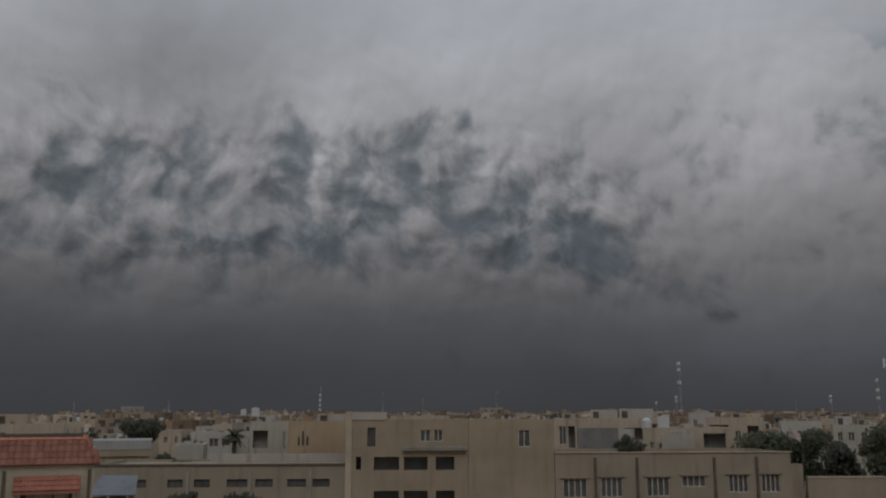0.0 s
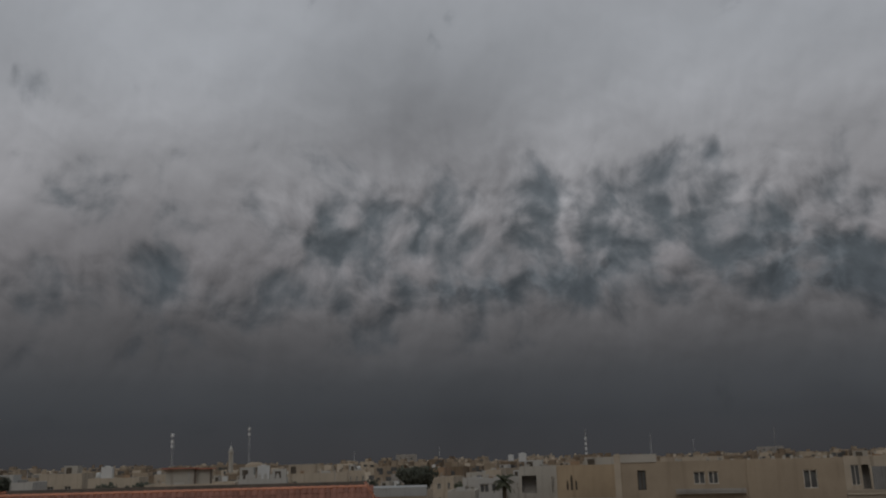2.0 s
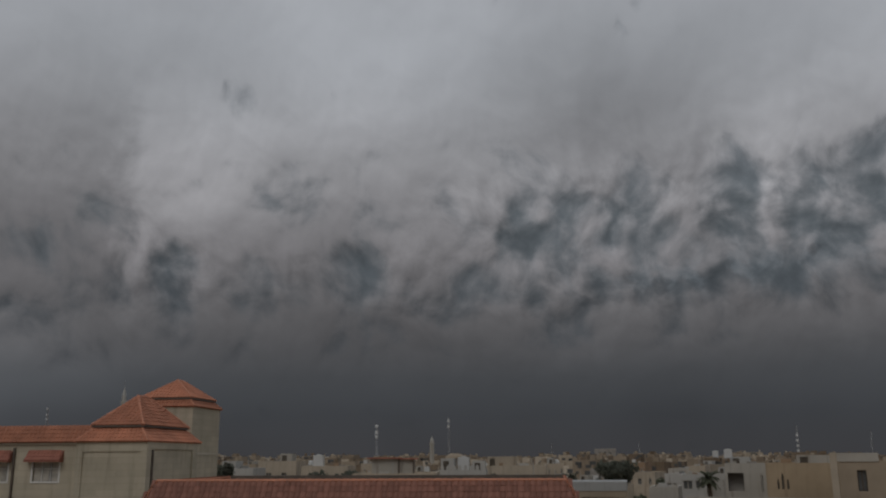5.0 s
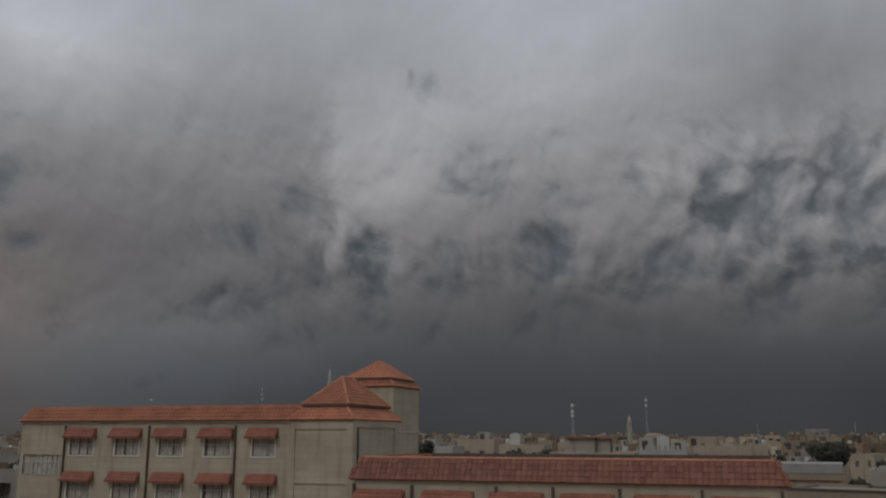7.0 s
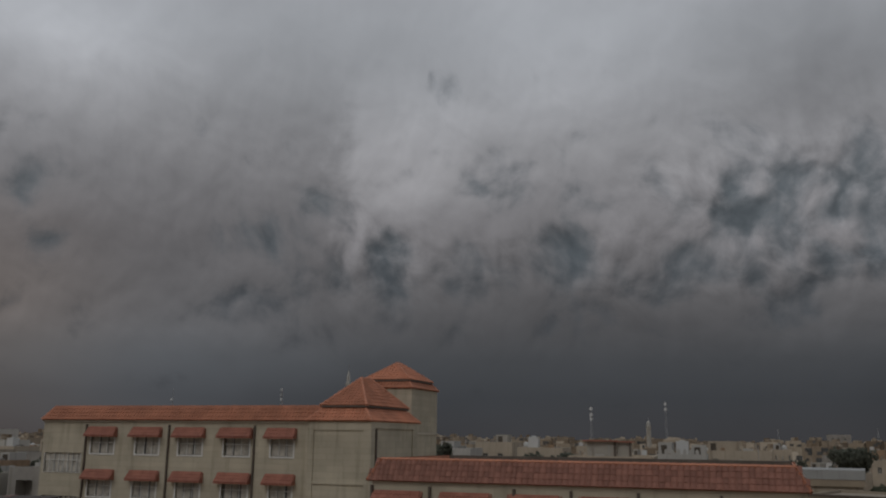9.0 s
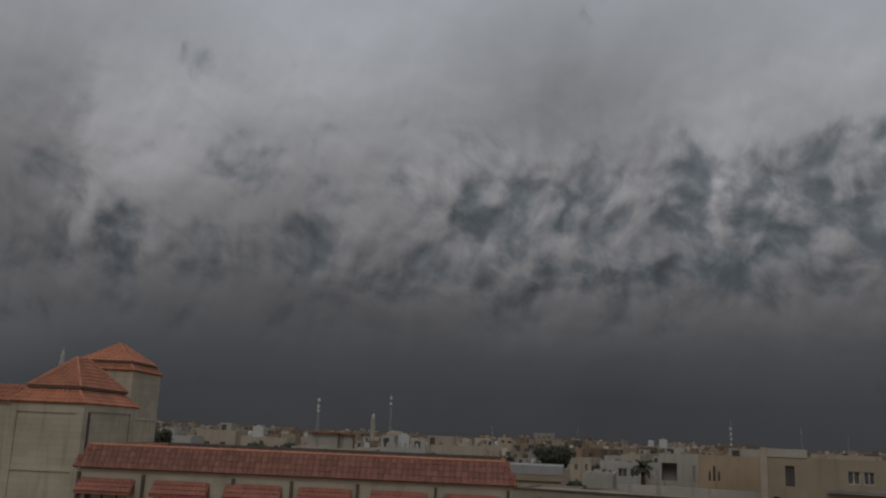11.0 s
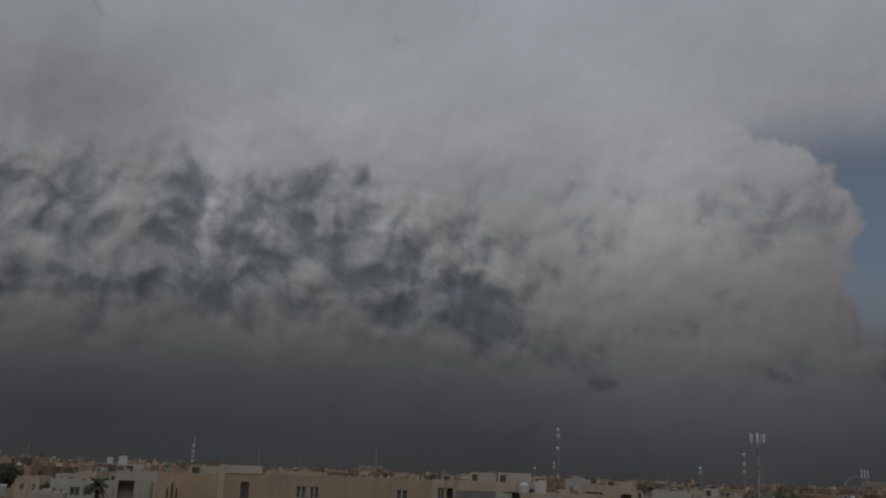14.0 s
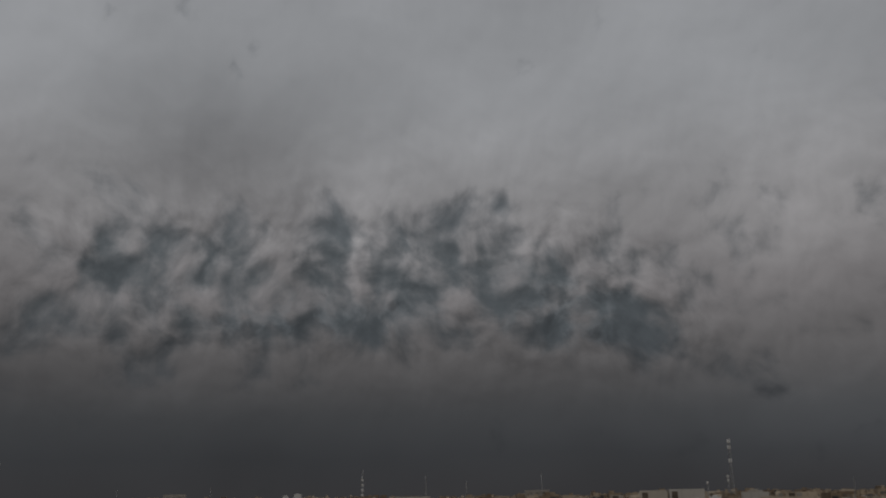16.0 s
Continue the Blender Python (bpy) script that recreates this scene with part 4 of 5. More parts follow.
house(14.9, 18.6, 122, 7.6, 10, beige_render, 18, "long beige house with a roof terrace", [(0.3, 0.36, 4.8, 6.0), (0.6, 0.68, 4.8, 6.0)], [(0.02, 0.5, 1.2, beige_render)])
house(16.0, 19.9, 104, 6.4, 9, tan_render, 20, "low tan house with a flat roof", [(0.08, 0.16, 3.9, 5.2)])
shed_x, shed_y = pier(21.8, 97)
shed = thing("warehouse", shed_x, shed_y, 0, 24, "low shed with a white sheet roof edge", "shed")
part("wall", boxes((-3.4, 2.6, 0, 8, 0, 5.0)), beige_render, shed)
part("roof", boxes((-3.6, 2.75, -0.2, 8.2, 5.0, 5.25), (-3.6, 2.75, -0.25, -0.2, 4.6, 5.25)), tan_render, shed, "tan panel under the roof edge")
part("roof_edge", boxes((-3.7, 2.8, -0.3, 8.3, 5.25, 6.15)), sheet_white, shed, "white sheet fascia")
house(24.75, 26.45, 98, 5.6, 7, pale_render, 30, "plain pale box-shaped house", [(0.85, 0.95, 1.0, 2.6)])
house(26.6, 28.2, 112, 6.6, 8, white_render, 30, "white house with broad windows", [(0.1, 0.45, 4.9, 5.9), (0.55, 0.9, 5.0, 5.9), (0.15, 0.4, 2.4, 3.6), (0.6, 0.85, 2.4, 3.6)])
house(29.2, 31.7, 104, 7.9, 9, pale_render, 33, "pale house with a large recessed balcony", [(0.78, 0.86, 4.9, 6.7), (0.5, 0.66, 3.0, 3.9)], [(0.1, 0.55, 0.7, white_render)], [(0.06, 0.42, 5.0, 6.9)], [(0.09, 1.2, 0.7, "cube", 0.75), (-0.2, 1.0, 0.5, "cube", 0.9)])
ochre = house(31.5, 35.6, 93, 8.0, 9, ochre_render, 36, "ochre house with three narrow pointed windows", [(0.14, 0.17, 5.6, 6.6), (0.20, 0.235, 5.6, 7.1), (0.27, 0.30, 5.6, 6.6)], [(0.42, 0.98, 0.75, pale_render)], [], [], "town houses", dark_gap)
# pointed heads of its three windows
w_o = 2 * 93 * math.tan(radians(2.05)) / math.cos(radians(33.55 - 36))
for f0, f1, head in ((0.14, 0.17, 6.6), (0.20, 0.235, 7.1), (0.27, 0.30, 6.6)):
    a, b = w_o * (f0 - 0.5), w_o * (f1 - 0.5)
    for side, mid_w in ((a, (a + b) / 2), (b, (a + b) / 2)):
        bm = bmesh.new()
        tri = [bm.verts.new(p) for p in ((side, -0.004, head - 0.38), (side + (mid_w - side) * 0.35, -0.004, head - 0.16), (mid_w, -0.004, head + 0.004), (side, -0.004, head + 0.004))]
        back_tri = [bm.verts.new(v.co + Vector((0, 0.2, 0))) for v in tri]
        bm.faces.new(tri), bm.faces.new(back_tri[::-1])
        for k in range(4):
            bm.faces.new((tri[(k + 1) % 4], tri[k], back_tri[k], back_tri[(k + 1) % 4]))
        bmesh.ops.recalc_face_normals(bm, faces=bm.faces)
        part("arch_corner", bm, ochre_render, ochre)
house(48.0, 54.4, 112, 8.15, 11, beige_render, 50, "long beige house with shutters and white roof rooms", [(0.05, 0.12, 5.0, 7.2), (0.86, 0.92, 4.6, 6.6)], [(0.08, 0.2, 0.6, pale_render), (0.36, 0.62, 1.05, pale_render), (0.64, 0.97, 1.15, white_render)], [(0.14, 0.2, 4.6, 7.2), (0.68, 0.85, 5.6, 7.0)])
bx, by = pier(50.75, 111.6)
bay = thing("shutter_screen", bx, by, 0, 50, "grey corrugated screen wall on a long beige house", "screen")
bm = bmesh.new()
line = [(-2.6, 0.05), (-2.6, -0.1)] + [(-2.6 + 4.9 * k / 42, -0.1 - 0.06 * (k % 2)) for k in range(1, 42)] + [(2.3, -0.1), (2.3, 0.05)]
low, high = [bm.verts.new((x, y, 3.4)) for x, y in line], [bm.verts.new((x, y, 7.0)) for x, y in line]
for k in range(len(line)):
    j = (k + 1) % len(line)
    bm.faces.new((low[k], low[j], high[j], high[k]))
part("screen", bm, shutter_mat, bay)
part("post", boxes((-2.75, -2.6, -0.2, 0.05, 0, 7.1)), beige_render, bay)
part("post", boxes((2.3, 2.45, -0.2, 0.05, 0, 7.1)), beige_render, bay)
part("panel", boxes((2.45, 4.2, -0.12, 0.05, 3.4, 6.9)), white_render, bay, "white sheet panel")
house(53.4, 58.5, 101, 7.2, 9, beige_render, 54, "beige house with dark bays and a white wall box", [(0.08, 0.13, 4.9, 5.7), (0.28, 0.33, 5.0, 5.8)], [(0.05, 0.2, 0.5, pale_render)], [(0.7, 0.95, 4.4, 6.6), (0.5, 0.58, 4.4, 6.2)], [(0.05, 1, 0.9, "drum", 0), (0.25, 1, 1.0, "cube", 0)])
house(54.5, 56.4, 96, 6.6, 4, pale_render, 54, "pale box-shaped extension in front of a house", [(0.08, 0.2, 4.6, 5.2)])
house(56.2, 57.7, 132, 8.8, 6, white_render, 55, "white roof-level house block", [(0.15, 0.3, 6.6, 7.8)])
house(57.2, 60.4, 118, 8.2, 9, beige_render, 57, "beige house with brick-red patched bays", [(0.5, 0.6, 5.2, 6.6)], [(0.45, 0.98, 0.55, beige_render)], [(0.05, 0.38, 5.4, 7.3), (0.72, 0.92, 4.8, 7.2)])
house(61.4, 63.6, 138, 7.6, 8, white_render, 60, "white walled house behind trees", [(0.3, 0.4, 4.6, 5.8)])
house(64.2, 66.4, 150, 7.0, 9, pale_render, 62, "pale house with dark upper windows", [(0.1, 0.22, 4.6, 5.9), (0.35, 0.5, 4.6, 5.9), (0.66, 0.82, 4.6, 5.9)], [(0.1, 0.5, 1.2, white_render), (0.6, 0.9, 0.8, grey_render)])
house(66.4, 69.6, 128, 7.2, 9, beige_render, 64, "beige house half hidden by trees", [(0.3, 0.4, 4.6, 5.8), (0.6, 0.7, 4.6, 5.8)])

# ------------------------------------------------------------------ streets of houses further out
rng = random.Random(11)
tones = [beige_render, beige_render, pale_render, tan_render, white_render, grey_render, sand_render, brown_render]
words = {beige_render: "beige", pale_render: "pale cream", tan_render: "tan", white_render: "white", grey_render: "grey", sand_render: "sand-coloured", brown_render: "brown"}
ROWS = [(154, 1.55, (3.2, 3.8, 4.6, 5.2, 6.2)), (188, 1.4, (3.4, 4.4, 5.4, 6.0, 6.8)), (230, 1.25, (3.8, 5.2, 6.0, 6.6, 7.2)), (282, 1.05, (4.2, 5.8, 6.6, 7.2, 7.8)), (345, 0.9, (5.6, 6.6, 7.4, 8.0, 8.8)), (425, 0.8, (6.0, 7.2, 8.0, 8.8, 9.6))]
FAR = []
for dist, width, tops in ROWS:
    a = -36.0
    while a < 92.0:
        w = width * rng.uniform(0.7, 1.35)
        if rng.random() < 0.86 and not (dist < 180 and 20.5 < a + w / 2 < 25.0):
            mat = rng.choice(tones)
            d = dist * rng.uniform(0.94, 1.06)
            top = rng.choice(tops) + rng.uniform(-0.2, 0.2)
            turn = (16 if a < 20 else 40) + rng.choice((0, 0, 4, -5))
            n = rng.randint(1, 4)
            wins = []
            for k in range(n):
                f = (k + rng.uniform(0.25, 0.6)) / n
                wins.append((f - 0.06, f + rng.uniform(0.03, 0.08), top - 2.6, top - rng.uniform(1.2, 1.5)))
            wins = [x for k, x in enumerate(wins) if x[0] > 0.03 and x[1] < 0.97 and (k == 0 or x[0] > wins[k - 1][1] + 0.02)]
            rooms = []
            if rng.random() < 0.55:
                f = rng.uniform(0.05, 0.6)
                rooms.append((f, f + rng.uniform(0.2, 0.35), rng.uniform(0.6, 1.5), rng.choice((mat, pale_render, white_render))))
            logs = []
            if rng.random() < 0.3 and not wins:
                logs.append((0.3, 0.6, top - 3.0, top - 0.9))
            tanks = [(rng.uniform(0.1, 0.9), rng.uniform(0.8, 3.0), rng.uniform(0.6, 1.0), rng.choice(("cube", "drum")), 0.0)] if rng.random() < 0.45 else []
            if dist > 250:
                FAR.append((a + w / 2, d, d * radians(w) * 0.45, top, turn, rooms))
            else:
                house(a, a + w * 0.95, d, top, rng.uniform(7, 10), mat, turn, words[mat] + " flat-roofed town house in the distance", wins, rooms, logs, tanks, "distant houses")
        a += w * rng.uniform(0.95, 1.2)

# the farthest roofs, too small to tell apart
bm = bmesh.new()
for k in range(1200):
    h = rng.choice((4, 6, 7.0, 8.0, 8.6, 10.5 if rng.random() < 0.3 else 8))
    FAR.append((rng.uniform(-40, 95), rng.uniform(480, 1700), rng.uniform(4, 9), h, 25 + rng.uniform(-20, 20), []))
for a, d, w, h, turn, rooms in FAR:
    x, y = pier(a, d)
    m = Matrix.Translation((x, y, 0)) @ Matrix.Rotation(-radians(turn), 4, "Z")
    start, first = len(bm.verts), len(bm.faces)
    box(bm, -w, w, 0, 8, 0, h)
    for f0, f1, high, _ in rooms:
        box(bm, -w + 2 * w * f0, -w + 2 * w * f1, 1.0, 5.0, h - 0.02, h + high)
    for k in range(rng.randint(2, 6)):
        u, v, wide, high = rng.uniform(-w, w * 0.85), rng.uniform(0.3, 6.0), rng.uniform(0.4, 2.2), rng.choice((0.35, 0.6, 0.9, 1.3))
        box(bm, u, u + wide, v, v + rng.uniform(0.4, 1.6), h - 0.02, h + high)
    bm.verts.ensure_lookup_table()
    body = len(bm.faces)
    for k in range(rng.randint(2, 6)):
        u, sill = rng.uniform(-w * 0.9, w * 0.8), h - rng.choice((1.5, 2.4, 2.6, 4.6))
        box(bm, u, u + rng.uniform(0.6, 2.4), -0.06, 0.05, sill, sill + rng.uniform(0.8, 1.5))
    bm.verts.ensure_lookup_table(), bm.faces.ensure_lookup_table()
    for v in bm.verts[start:]:
        v.co = m @ v.co
    for f in bm.faces[body:]:
        f.material_index = 1
far = tagged(part("far_houses", bm, far_render), "beige and cream roofs of the far town", "houses", "", "stuff")
far.data.materials.append(glass)
for a0, a1, d, top, mat in ((21.6, 22.9, 520, 13.0, grey_render), (43.4, 44.9, 640, 13.0, grey_render), (73.0, 74.6, 420, 12.5, grey_render), (-27.5, -26.0, 300, 10.0, white_render)):
    house(a0, a1, d, top, 9, mat, a0, words[mat] + " taller building on the skyline", [(0.2, 0.3, top - 3, top - 1.6), (0.45, 0.55, top - 3, top - 1.6), (0.7, 0.8, top - 3, top - 1.6)], [], [], [], "skyline buildings")


# ------------------------------------------------------------------ trees
def leaves(bm, rng, blobs, count, size):
    for k in range(count):
        cx, cy, cz, rx, ry, rz = blobs[k % len(blobs)]
        v = Vector((rng.gauss(0, 1), rng.gauss(0, 1), rng.gauss(0, 1))).normalized() * rng.uniform(0.35, 1.15)
        p = Vector((cx + v.x * rx, cy + v.y * ry, cz + v.z * rz))
        t = Euler((rng.uniform(0, 6.3), rng.uniform(0, 6.3), rng.uniform(0, 6.3))).to_matrix()
        s = size * rng.uniform(0.6, 1.3)
        q = [bm.verts.new(p + t @ Vector(c)) for c in ((-s, -s * 0.35, 0), (0, -s * 0.5, s * 0.15), (s, 0, 0), (0, s * 0.5, s * 0.15), (-s * 0.8, s * 0.3, 0))]
        bm.faces.new(q)
    return bm


def tree(az_deg, dist, top, width, seed, mat, label, count=2600, low=1.4):
    rng = random.Random(seed)
    x, y = pier(az_deg, dist)
    ob = thing("tree", x, y, 0, 0, label, "tree", "trees")
    crown_mid = (top + low) / 2
    bm = rod(bmesh.new(), (0, 0, -0.05), (0.1, 0, crown_mid * 0.75), 0.22, 8, 0.13)
    blobs = []
    n = 17
    for k in range(n):
        ang, rr = 6.2832 * k / n * 2.4, rng.uniform(0.15, 0.75)
        z = low + (top - low) * rng.uniform(0.2, 0.85)
        p = (math.cos(ang) * rr * width / 2, math.sin(ang) * rr * width / 2, z)
        rod(bm, (0.05, 0, crown_mid * rng.uniform(0.4, 0.75)), p, 0.07, 5, 0.025)
        r = width * rng.uniform(0.15, 0.26)
        blobs.append((*p, r, r, min(r * 0.9, max(0.5, top - z))))
    part("trunk", bm, bark, ob)
    part("crown", leaves(bmesh.new(), rng, blobs, count, 0.17 + dist * 0.0011), mat, ob)


tree(22.95, 140, 8.0, 6.0, 1, leaf_dark, "dark dense tree standing among houses", 2600, 4.0)
tree(60.6, 98, 6.9, 6.0, 2, leaf, "broad dusty green tree behind the classrooms")
tree(62.6, 100, 7.1, 5.4, 3, leaf, "broad dusty green tree with an uneven crown")
tree(64.6, 96, 6.6, 3.6, 4, leaf_dark, "slim green tree beside the yard")
tree(67.3, 100, 7.6, 6.6, 5, leaf, "wide green tree at the end of the yard")
tree(69.6, 100, 8.5, 7.2, 6, leaf, "wide tall tree at the end of the yard")
tree(73.6, 98, 6.3, 6.5, 17, leaf, "wide green tree by the yard wall")
tree(52.6, 92, 6.9, 4.0, 7, leaf_dark, "small dark tree beside a house")
tree(-1.2, 116, 8.6, 4.0, 8, leaf_dark, "dark tree beside the stone tower")
tree(4.4, 120, 7.6, 5.0, 9, leaf_dark, "dark spreading tree behind the tiled wing")
tree(6.2, 124, 7.4, 4.4, 10, leaf_dark, "dark spreading tree among houses")
tree(19.2, 112, 6.9, 2.4, 12, leaf_dark, "small dark tree by a house")
tree(-29.9, 118, 8.0, 4.0, 13, leaf_dark, "dark tree standing among pale houses")
tree(-32.2, 112, 6.6, 3.4, 41, leaf_dark, "dark tree in front of pale houses", 1800)
tree(-26.9, 112, 6.2, 3.0, 42, leaf_dark, "small dark tree beside a yard", 1800)
tree(-27.5, 100, 5.6, 3.2, 81, leaf_dark, "dark low tree in front of small houses", 1600)
tree(-28.7, 115, 7.4, 3.4, 82, leaf_dark, "dark tree rising between pale houses", 1600)
tree(-31.6, 108, 6.6, 3.0, 83, leaf_dark, "dark tree behind a low pale house", 1600)
tree(-34.0, 96, 5.2, 3.6, 84, leaf_dark, "dark tree by a low pale house", 1600)
tree(-24.6, 110, 6.9, 2.4, 43, leaf_dark, "slim dark tree behind the school", 1500)
tree(14.9, 118, 7.0, 3.6, 44, leaf_dark, "dark tree between town houses", 1800)
tree(16.6, 150, 7.6, 4.2, 45, leaf_dark, "dark tree behind a flat roof", 1800)
tree(34.0, 150, 8.0, 3.2, 46, leaf_dark, "dark tree behind a tan house", 1500)
tree(55.0, 97, 6.0, 2.2, 47, leaf, "small green tree between houses", 1500)
for k in range(16):
    tree(-33 + k * 7.1 + (k * 37 % 10) * 0.35, 170 + (k * 53 % 60), 5.0 + (k * 29 % 10) * 0.22, 3.6 + (k % 3) * 0.7, 60 + k, leaf_dark if k % 2 else leaf, "dusty green tree between distant houses", 900, 1.0)
tree(24.2, 104, 5.0, 2.8, 14, leaf, "low green bush beside the shed", 1500, 1.0)
tree(25.2, 92, 4.9, 2.4, 18, leaf, "low green bush behind the hall", 1500, 1.0)
for k in range(8):
    tree(23.5 + k * 1.1, 60 - k * 0.3, 3.3 + 0.3 * (k % 3), 2.6, 30 + k, leaf_dark, "dark clipped bush in front of the hall", 1200, 0.6)


def palm(az_deg, dist, top, seed):
    rng = random.Random(seed)
    x, y = pier(az_deg, dist)
    ob = thing("palm_tree", x, y, 0, 0, "date palm with drooping green fronds", "palm")
    bm = bmesh.new()
    for k in range(10):
        rod(bm, (0, 0, top * 0.8 * k / 10 - 0.03), (0, 0, top * 0.8 * (k + 1) / 10), 0.2, 8, 0.25)
    part("trunk", bm, bark, ob)
    for k in range(34):
        bm = bmesh.new()
        ang, rise = 6.2832 * k / 13 + rng.uniform(-0.2, 0.2), rng.uniform(-0.5, 1.3)
        prev = None
        for j in range(7):
            s = j / 6 * 1.2
            p = Vector((math.cos(ang) * s, math.sin(ang) * s, top * 0.8 + rise * s - 0.55 * s * s))
            side = Vector((-math.sin(ang), math.cos(ang), 0)) * (0.3 * math.sin(0.35 + 2.6 * j / 6))
            row = [bm.verts.new(p - side - Vector((0, 0, 0.1))), bm.verts.new(p), bm.verts.new(p + side - Vector((0, 0, 0.1)))]
            if prev:
                bm.faces.new((prev[0], prev[1], row[1], row[0])), bm.faces.new((prev[1], prev[2], row[2], row[1]))
            prev = row
        part("frond", bm, palm_leaf, ob)


palm(28.25, 104, 8.0, 3)


# ------------------------------------------------------------------ masts, minarets, flag
def lattice_mast(az_deg, dist, top, label, wide=0.7, dishes=(0.97, 0.8), base=0.0):
    x, y = pier(az_deg, dist)
    ob = thing("radio_mast", x, y, base, 20, label, "mast", "radio masts")
    high = top - base
    corners = [(wide * math.cos(2.094 * k), wide * math.sin(2.094 * k)) for k in range(3)]
    n = max(6, int(high / (wide * 2.2)))
    for cx, cy in corners:
        part("leg", rod(bmesh.new(), (cx, cy, -0.02), (cx * 0.6, cy * 0.6, high * 0.97), wide * 0.11, 5), steel, ob)
    bm = bmesh.new()
    for k in range(n):
        z0, z1 = high * 0.97 * k / n, high * 0.97 * (k + 1) / n
        f0, f1 = 1 - 0.4 * k / n, 1 - 0.4 * (k + 1) / n
        for j in range(3):
            c, d = corners[j], corners[(j + 1) % 3]
            rod(bm, (c[0] * f0, c[1] * f0, z0), (d[0] * f1, d[1] * f1, z1), wide * 0.06, 4)
    part("bracing", bm, steel, ob, "steel cross bracing")
    part("spike", rod(bmesh.new(), (0, 0, high * 0.95), (0, 0, high), wide * 0.07, 5), steel, ob)
    for f in dishes:
        bm = bmesh.new()
        for j in range(3):
            a = 2.094 * j + 0.5
            cx, cy = math.cos(a) * wide * 0.6, math.sin(a) * wide * 0.6
            box(bm, cx - wide * 0.35, cx + wide * 0.35, cy - wide * 0.2, cy + wide * 0.2, high * f - wide * 1.1, high * f + wide * 0.7)
        part("antenna", bm, mast_white, ob, "white panel antennas")


lattice_mast(55.73, 420, drop(3.08, 420), "tall grey lattice mast with white antennas", 0.8, (0.985, 0.90, 0.72))
lattice_mast(55.5, 430, drop(1.1, 430), "short lattice mast beside a taller one", 0.6, (0.95, 0.85))
lattice_mast(54.3, 600, drop(0.8, 600), "small lattice mast far off over roofs", 0.7, (0.9,))
lattice_mast(33.4, 400, drop(1.78, 400), "guyed lattice mast with white antennas", 0.55, (0.80, 0.7, 0.6, 0.5))
lattice_mast(8.1, 420, drop(2.0, 420), "lattice mast with clustered white antennas", 0.75, (0.98, 0.86, 0.78))
lattice_mast(12.6, 420, drop(2.5, 420), "slim lattice mast with white antennas", 0.65, (0.93, 0.84))
lattice_mast(64.2, 420, drop(1.05, 420), "short lattice mast with a white antenna", 0.6, (0.97, 0.85))
lattice_mast(66.7, 400, drop(1.95, 400), "lattice mast with white antennas", 0.65, (0.97, 0.8, 0.66))
lattice_mast(62.3, 600, drop(0.75, 600), "thin grey mast far off over roofs", 0.6, ())
lattice_mast(44.45, 640, drop(1.5, 640), "thin grey mast far off over roofs", 0.6, ())
lattice_mast(-11.25, 300, drop(3.0, 300), "thin lattice mast rising behind the tiled roof", 0.34, (0.97, 0.9))
lattice_mast(19.0, 620, drop(0.8, 620), "thin grey mast far off over roofs", 0.6, ())
lattice_mast(37.3, 560, drop(1.4, 560), "thin grey mast far off over roofs", 0.6, ())
lattice_mast(39.8, 620, drop(1.0, 620), "thin grey mast far off over roofs", 0.6, ())
lattice_mast(24.3, 620, drop(0.9, 620), "thin grey mast far off over roofs", 0.6, ())
wheel_x, wheel_y = pier(72.75, 330)
wheel = thing("ferris_wheel", wheel_x, wheel_y, 0, 70, "small pale steel wheel of a fairground ride", "wheel")
hub_z, rim_r = 8.9, 4.2
for side in (-0.35, 0.35):
    bm = bmesh.new()
    for k in range(28):
        a, b = 6.2832 * k / 28, 6.2832 * (k + 1) / 28
        rod(bm, (math.cos(a) * rim_r, side, hub_z + math.sin(a) * rim_r), (math.cos(b) * rim_r, side, hub_z + math.sin(b) * rim_r), 0.10, 5)
    rim = part("rim", bm, steel, wheel)
    for k in range(14):
        a = 6.2832 * k / 14
        part("spoke", rod(bmesh.new(), (0, side, hub_z), (math.cos(a) * rim_r, side, hub_z + math.sin(a) * rim_r), 0.045, 4), steel, rim)
    for u in (-2.6, 2.6):
        part("leg", rod(bmesh.new(), (u, side * 2.2, -0.05), (0, side * 1.6, hub_z), 0.14, 6), steel, wheel)
part("hub", rod(bmesh.new(), (0, -0.7, hub_z), (0, 0.7, hub_z), 0.32, 10), steel, wheel)
mast_x, mast_y = pier(73.15, 300)
small = thing("phone_tower", mast_x, mast_y, 0, 70, "short red phone mast with three pale panels", "tower")
part("pole", rod(bmesh.new(), (0, 0, -0.05), (0, 0, drop(0.85, 300)), 0.22, 8), mast_red, small)
for u in (-0.85, 0.0, 0.85):
    part("antenna", boxes((u - 0.15, u + 0.15, -0.45, -0.25, drop(0.7, 300), drop(1.15, 300))), mast_white, small, "pale panel antenna")
part("headframe", boxes((-1.0, 1.0, -0.26, -0.1, drop(0.75, 300), drop(0.75, 300) + 0.5)), mast_red, small)

# telephone tower with three sector panels and splayed legs
cx, cy = pier(67.5, 240)
cell = thing("phone_tower", cx, cy, 0, 60, "reddish grey tubular phone tower with panel antennas", "tower")
top = drop(3.08, 240)
for k in range(6):
    z0, z1 = 7 + (top - 8.4) * k / 6, 7 + (top - 8.4) * (k + 1) / 6
    part("pole", rod(bmesh.new(), (0, 0, z0), (0, 0, z1), 0.48 - 0.02 * k, 10), steel if k % 2 else mast_red, cell)
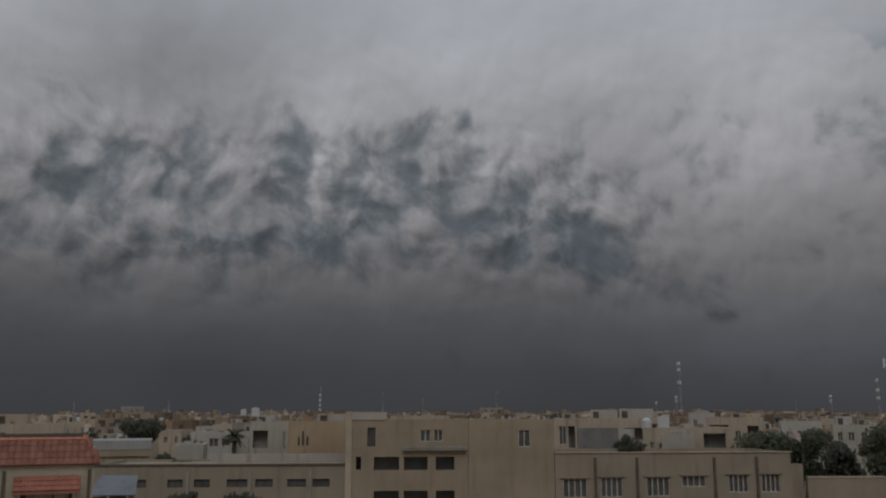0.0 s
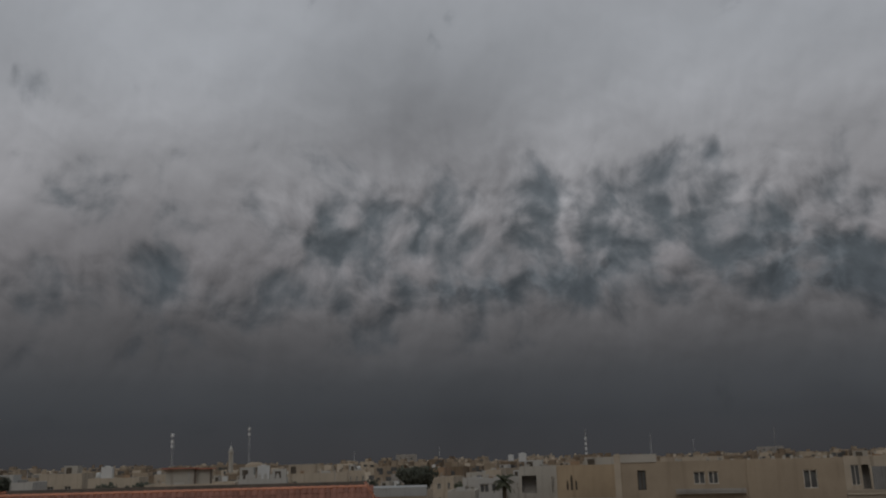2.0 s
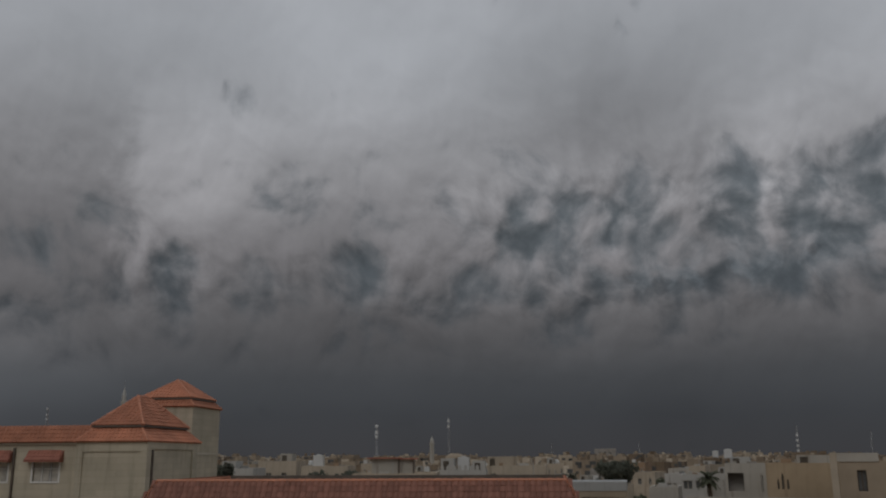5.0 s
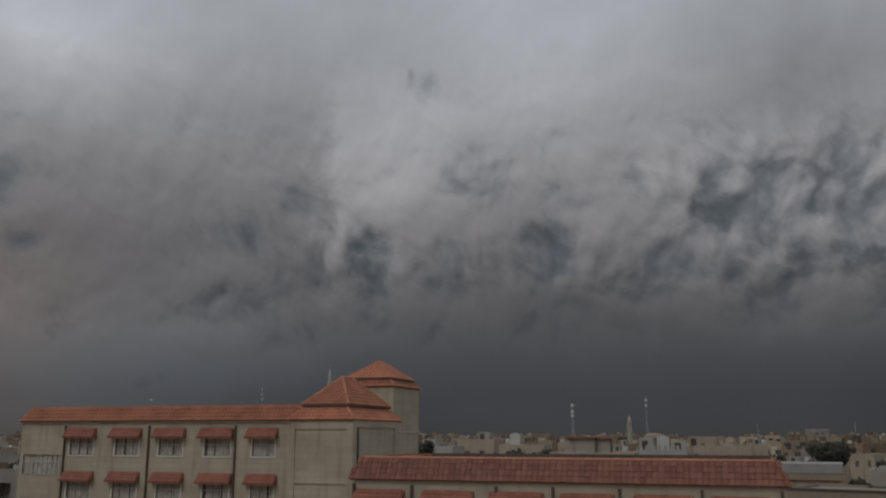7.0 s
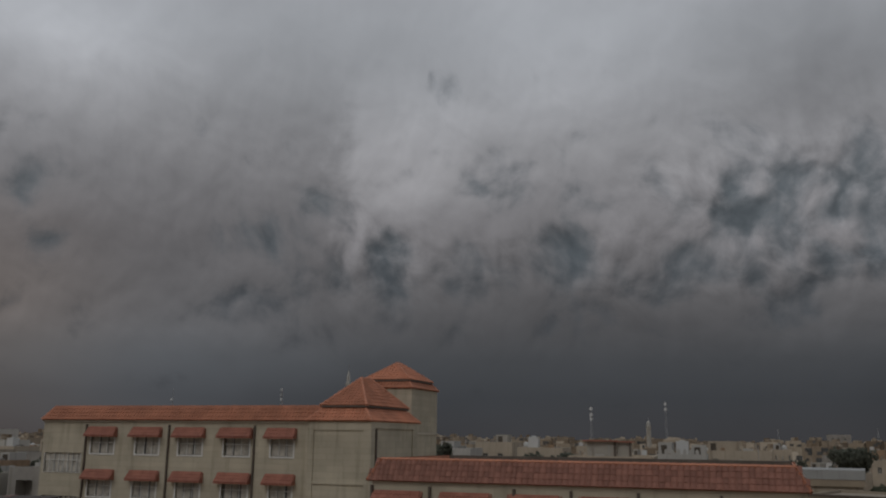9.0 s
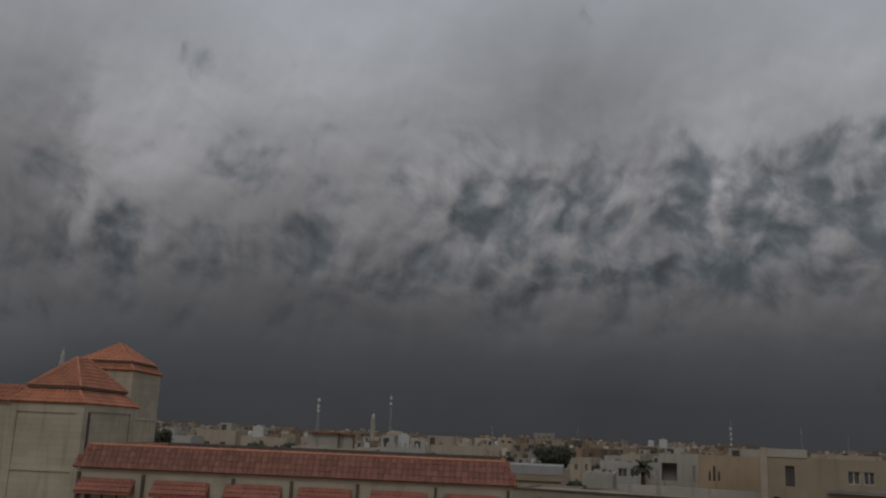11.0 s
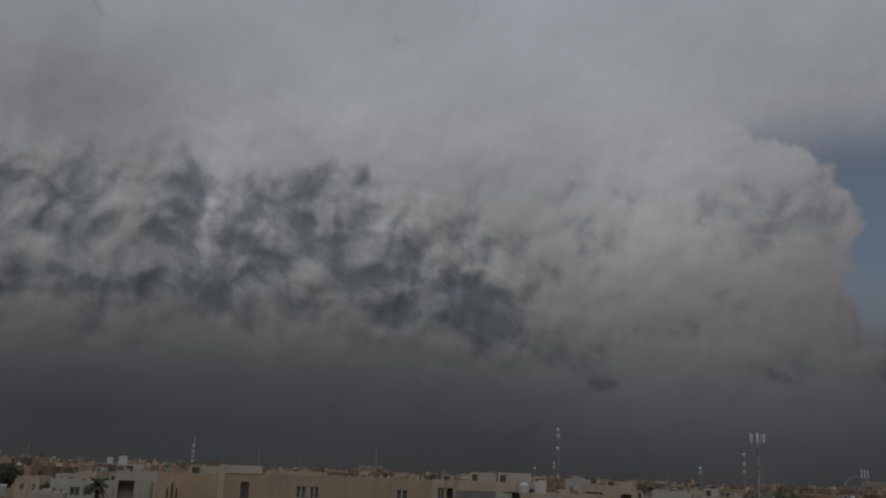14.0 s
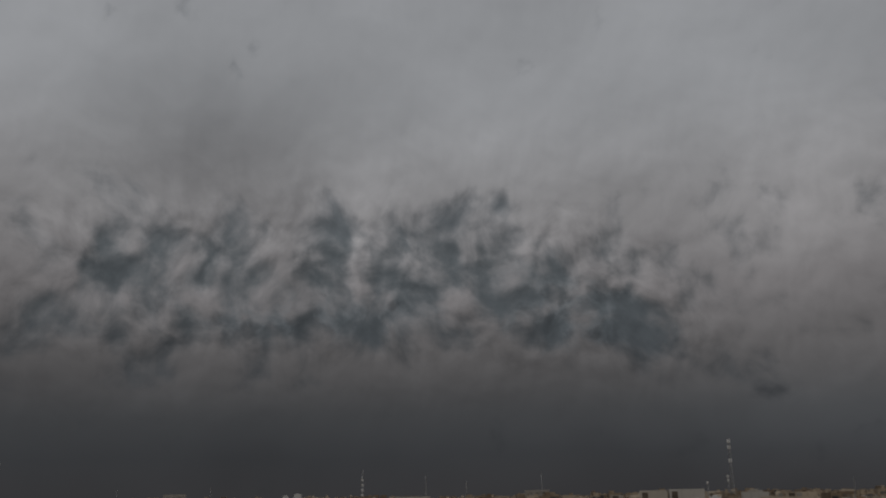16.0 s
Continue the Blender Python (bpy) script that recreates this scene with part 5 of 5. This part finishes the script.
for k in range(3):
    a = 2.094 * k + 0.3
    part("leg", rod(bmesh.new(), (math.cos(a) * 3.2, math.sin(a) * 3.2, -0.05), (math.cos(a) * 0.2, math.sin(a) * 0.2, 13.5), 0.17, 6), steel, cell)
part("pole", rod(bmesh.new(), (0, 0, -0.05), (0, 0, 7.2), 0.5, 10), steel, cell)
for u, v, wide in ((-1.6, -0.3, 0.16), (-1.15, 0.4, 0.10), (0.0, -0.5, 0.28), (1.0, 0.4, 0.10), (1.55, -0.3, 0.2)):
    part("antenna", boxes((u - wide, u + wide, v - 0.12, v + 0.12, top - 2.4 - 0.2 * v, top - 0.12 - 0.2 * v)), mast_white, cell, "white panel antenna")
part("headframe", boxes((-1.7, 1.7, -0.16, -0.05, top - 1.7, top - 1.58), (-1.7, 1.7, -0.16, -0.05, top - 0.8, top - 0.68), (-0.1, 0.1, -0.2, 0.1, top - 1.9, top - 0.5)), steel, cell)


def minaret(az_deg, dist, top, width, label):
    x, y = pier(az_deg, dist)
    ob = thing("minaret", x, y, 0, 0, label, "minaret", "minarets")
    r = width / 2
    part("shaft", lathe(bmesh.new(), [(r * 1.15, -0.05), (r * 1.15, top * 0.3), (r, top * 0.32), (r * 0.9, top * 0.84)], 12), pale_render, ob)
    part("balcony", lathe(bmesh.new(), [(r * 0.9, top * 0.83), (r * 1.12, top * 0.85), (r * 1.12, top * 0.87), (r * 0.8, top * 0.875)], 12), pale_render, ob)
    part("cap", lathe(bmesh.new(), [(r * 0.75, top * 0.872), (r * 0.75, top * 0.93), (r * 0.4, top * 0.97), (0.05, top)], 12), white_render, ob)
    part("finial", rod(bmesh.new(), (0, 0, top - 0.1), (0, 0, top * 1.07), 0.06, 5), steel, ob)


minaret(11.55, 330, drop(1.25, 330), 1.8, "slim pale minaret above the roofs")
minaret(-7.12, 250, drop(4.15, 250), 1.35, "pale minaret rising behind the tiled tower")
dx, dy = pier(13.0, 128)
dome = thing("roof_dome", dx, dy, 6.8, 0, "tan rooftop water cistern with a broad cap", "cistern")
part("drum", lathe(bmesh.new(), [(0.85, 0), (0.85, 1.6)], 12), tan_render, dome)
part("cap", lathe(bmesh.new(), [(1.3, 1.6), (1.5, 1.75), (1.3, 2.1), (0.7, 2.35), (0.1, 2.4)], 14), tan_render, dome)

fx, fy = pier(62.45, 92)
flag = thing("flagpole", fx, fy, 0, 60, "thin pole with a faded drooping flag", "flag")
part("pole", rod(bmesh.new(), (0, 0, -0.05), (0, 0, 6.9), 0.03, 6), pipe_brown, flag)
bm = bmesh.new()
rows = []
for j in range(7):
    u = j / 6 * 1.25
    rows.append([bm.verts.new((-0.05 - u * 0.8, 0.08 * math.sin(u * 5 + k), 6.8 - k * 0.26 + u * 0.45)) for k in range(4)])
for a, b in zip(rows, rows[1:]):
    for k in range(3):
        bm.faces.new((a[k], a[k + 1], b[k + 1], b[k]))
part("cloth", bm, flag_cloth, flag, "faded striped cloth")

# satellite dishes and small aerials on the tiled wing
for u, n, s in ((-45.2, 60.6, 0.10), (-35.6, 61.2, 0.09)):
    x, y = local(u, n, PSI)
    dish = thing("satellite_dish", x, y, A_TOP - 0.47, 10, "small white satellite dish on a thin stand", "dish", "roof dishes")
    part("stand", rod(bmesh.new(), (0, 0, 0), (0, 0, 0.95), 0.04, 6), steel, dish)
    bm = lathe(bmesh.new(), [(0.03, 0), (s * 0.5, 0.05), (s, 0.16), (s, 0.19), (s * 0.5, 0.09), (0.03, 0.05)], 14)
    bm.transform(Matrix.Translation((0, -0.05, 0.95)) @ Matrix.Rotation(radians(60), 4, "X"))
    part("reflector", bm, mast_white, dish, "white dish")
    part("aerial", rod(bmesh.new(), (0, 0, 0.9), (0, 0, 1.9), 0.02, 5), steel, dish)

# ------------------------------------------------------------------ single tiles of the nearest roof slope
_, along, up, high, length, out = slope_frame(p0, p1, t0)
pitch, rows = length / 75, 4
bm = bmesh.new()
grid = []
for s, rise in ((0.0, 0.028), (high / rows + 0.04, 0.0)):
    grid.append([bm.verts.new(((-1 + j / 3) * pitch / 2, s, rise + 0.06 * (1 - (-1 + j / 3) ** 2))) for j in range(7)])
for j in range(6):
    bm.faces.new((grid[0][j], grid[0][j + 1], grid[1][j + 1], grid[1][j]))
low = [bm.verts.new((grid[0][j].co.x, 0, 0)) for j in (0, 6)]
bm.faces.new((low[0], low[1], *[grid[0][j] for j in range(6, -1, -1)]))
tile_mesh = bpy.data.meshes.new("roof_tile")
bm.normal_update()
bm.to_mesh(tile_mesh)
bm.free()
tile_mesh.materials.append(tile_dull)
turn = Matrix((along, up, out)).transposed().to_4x4()
xl, xr = (t0 - p0).dot(along), (t1 - p0).dot(along)
rng = random.Random(3)
for k in range(75):
    x = (k + 0.5) * pitch
    for r in range(rows):
        s = high * r / rows
        if xl * s / high - 0.12 < x < length - (length - xr) * s / high + 0.12:
            q = p0 + along * x + up * s + out * rng.uniform(0.0, 0.012)
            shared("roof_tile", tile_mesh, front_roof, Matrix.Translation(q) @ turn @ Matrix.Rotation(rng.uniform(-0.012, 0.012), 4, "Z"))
hip_caps(front_roof, [(p0, t0), (p1, t1), (t0, t1)])
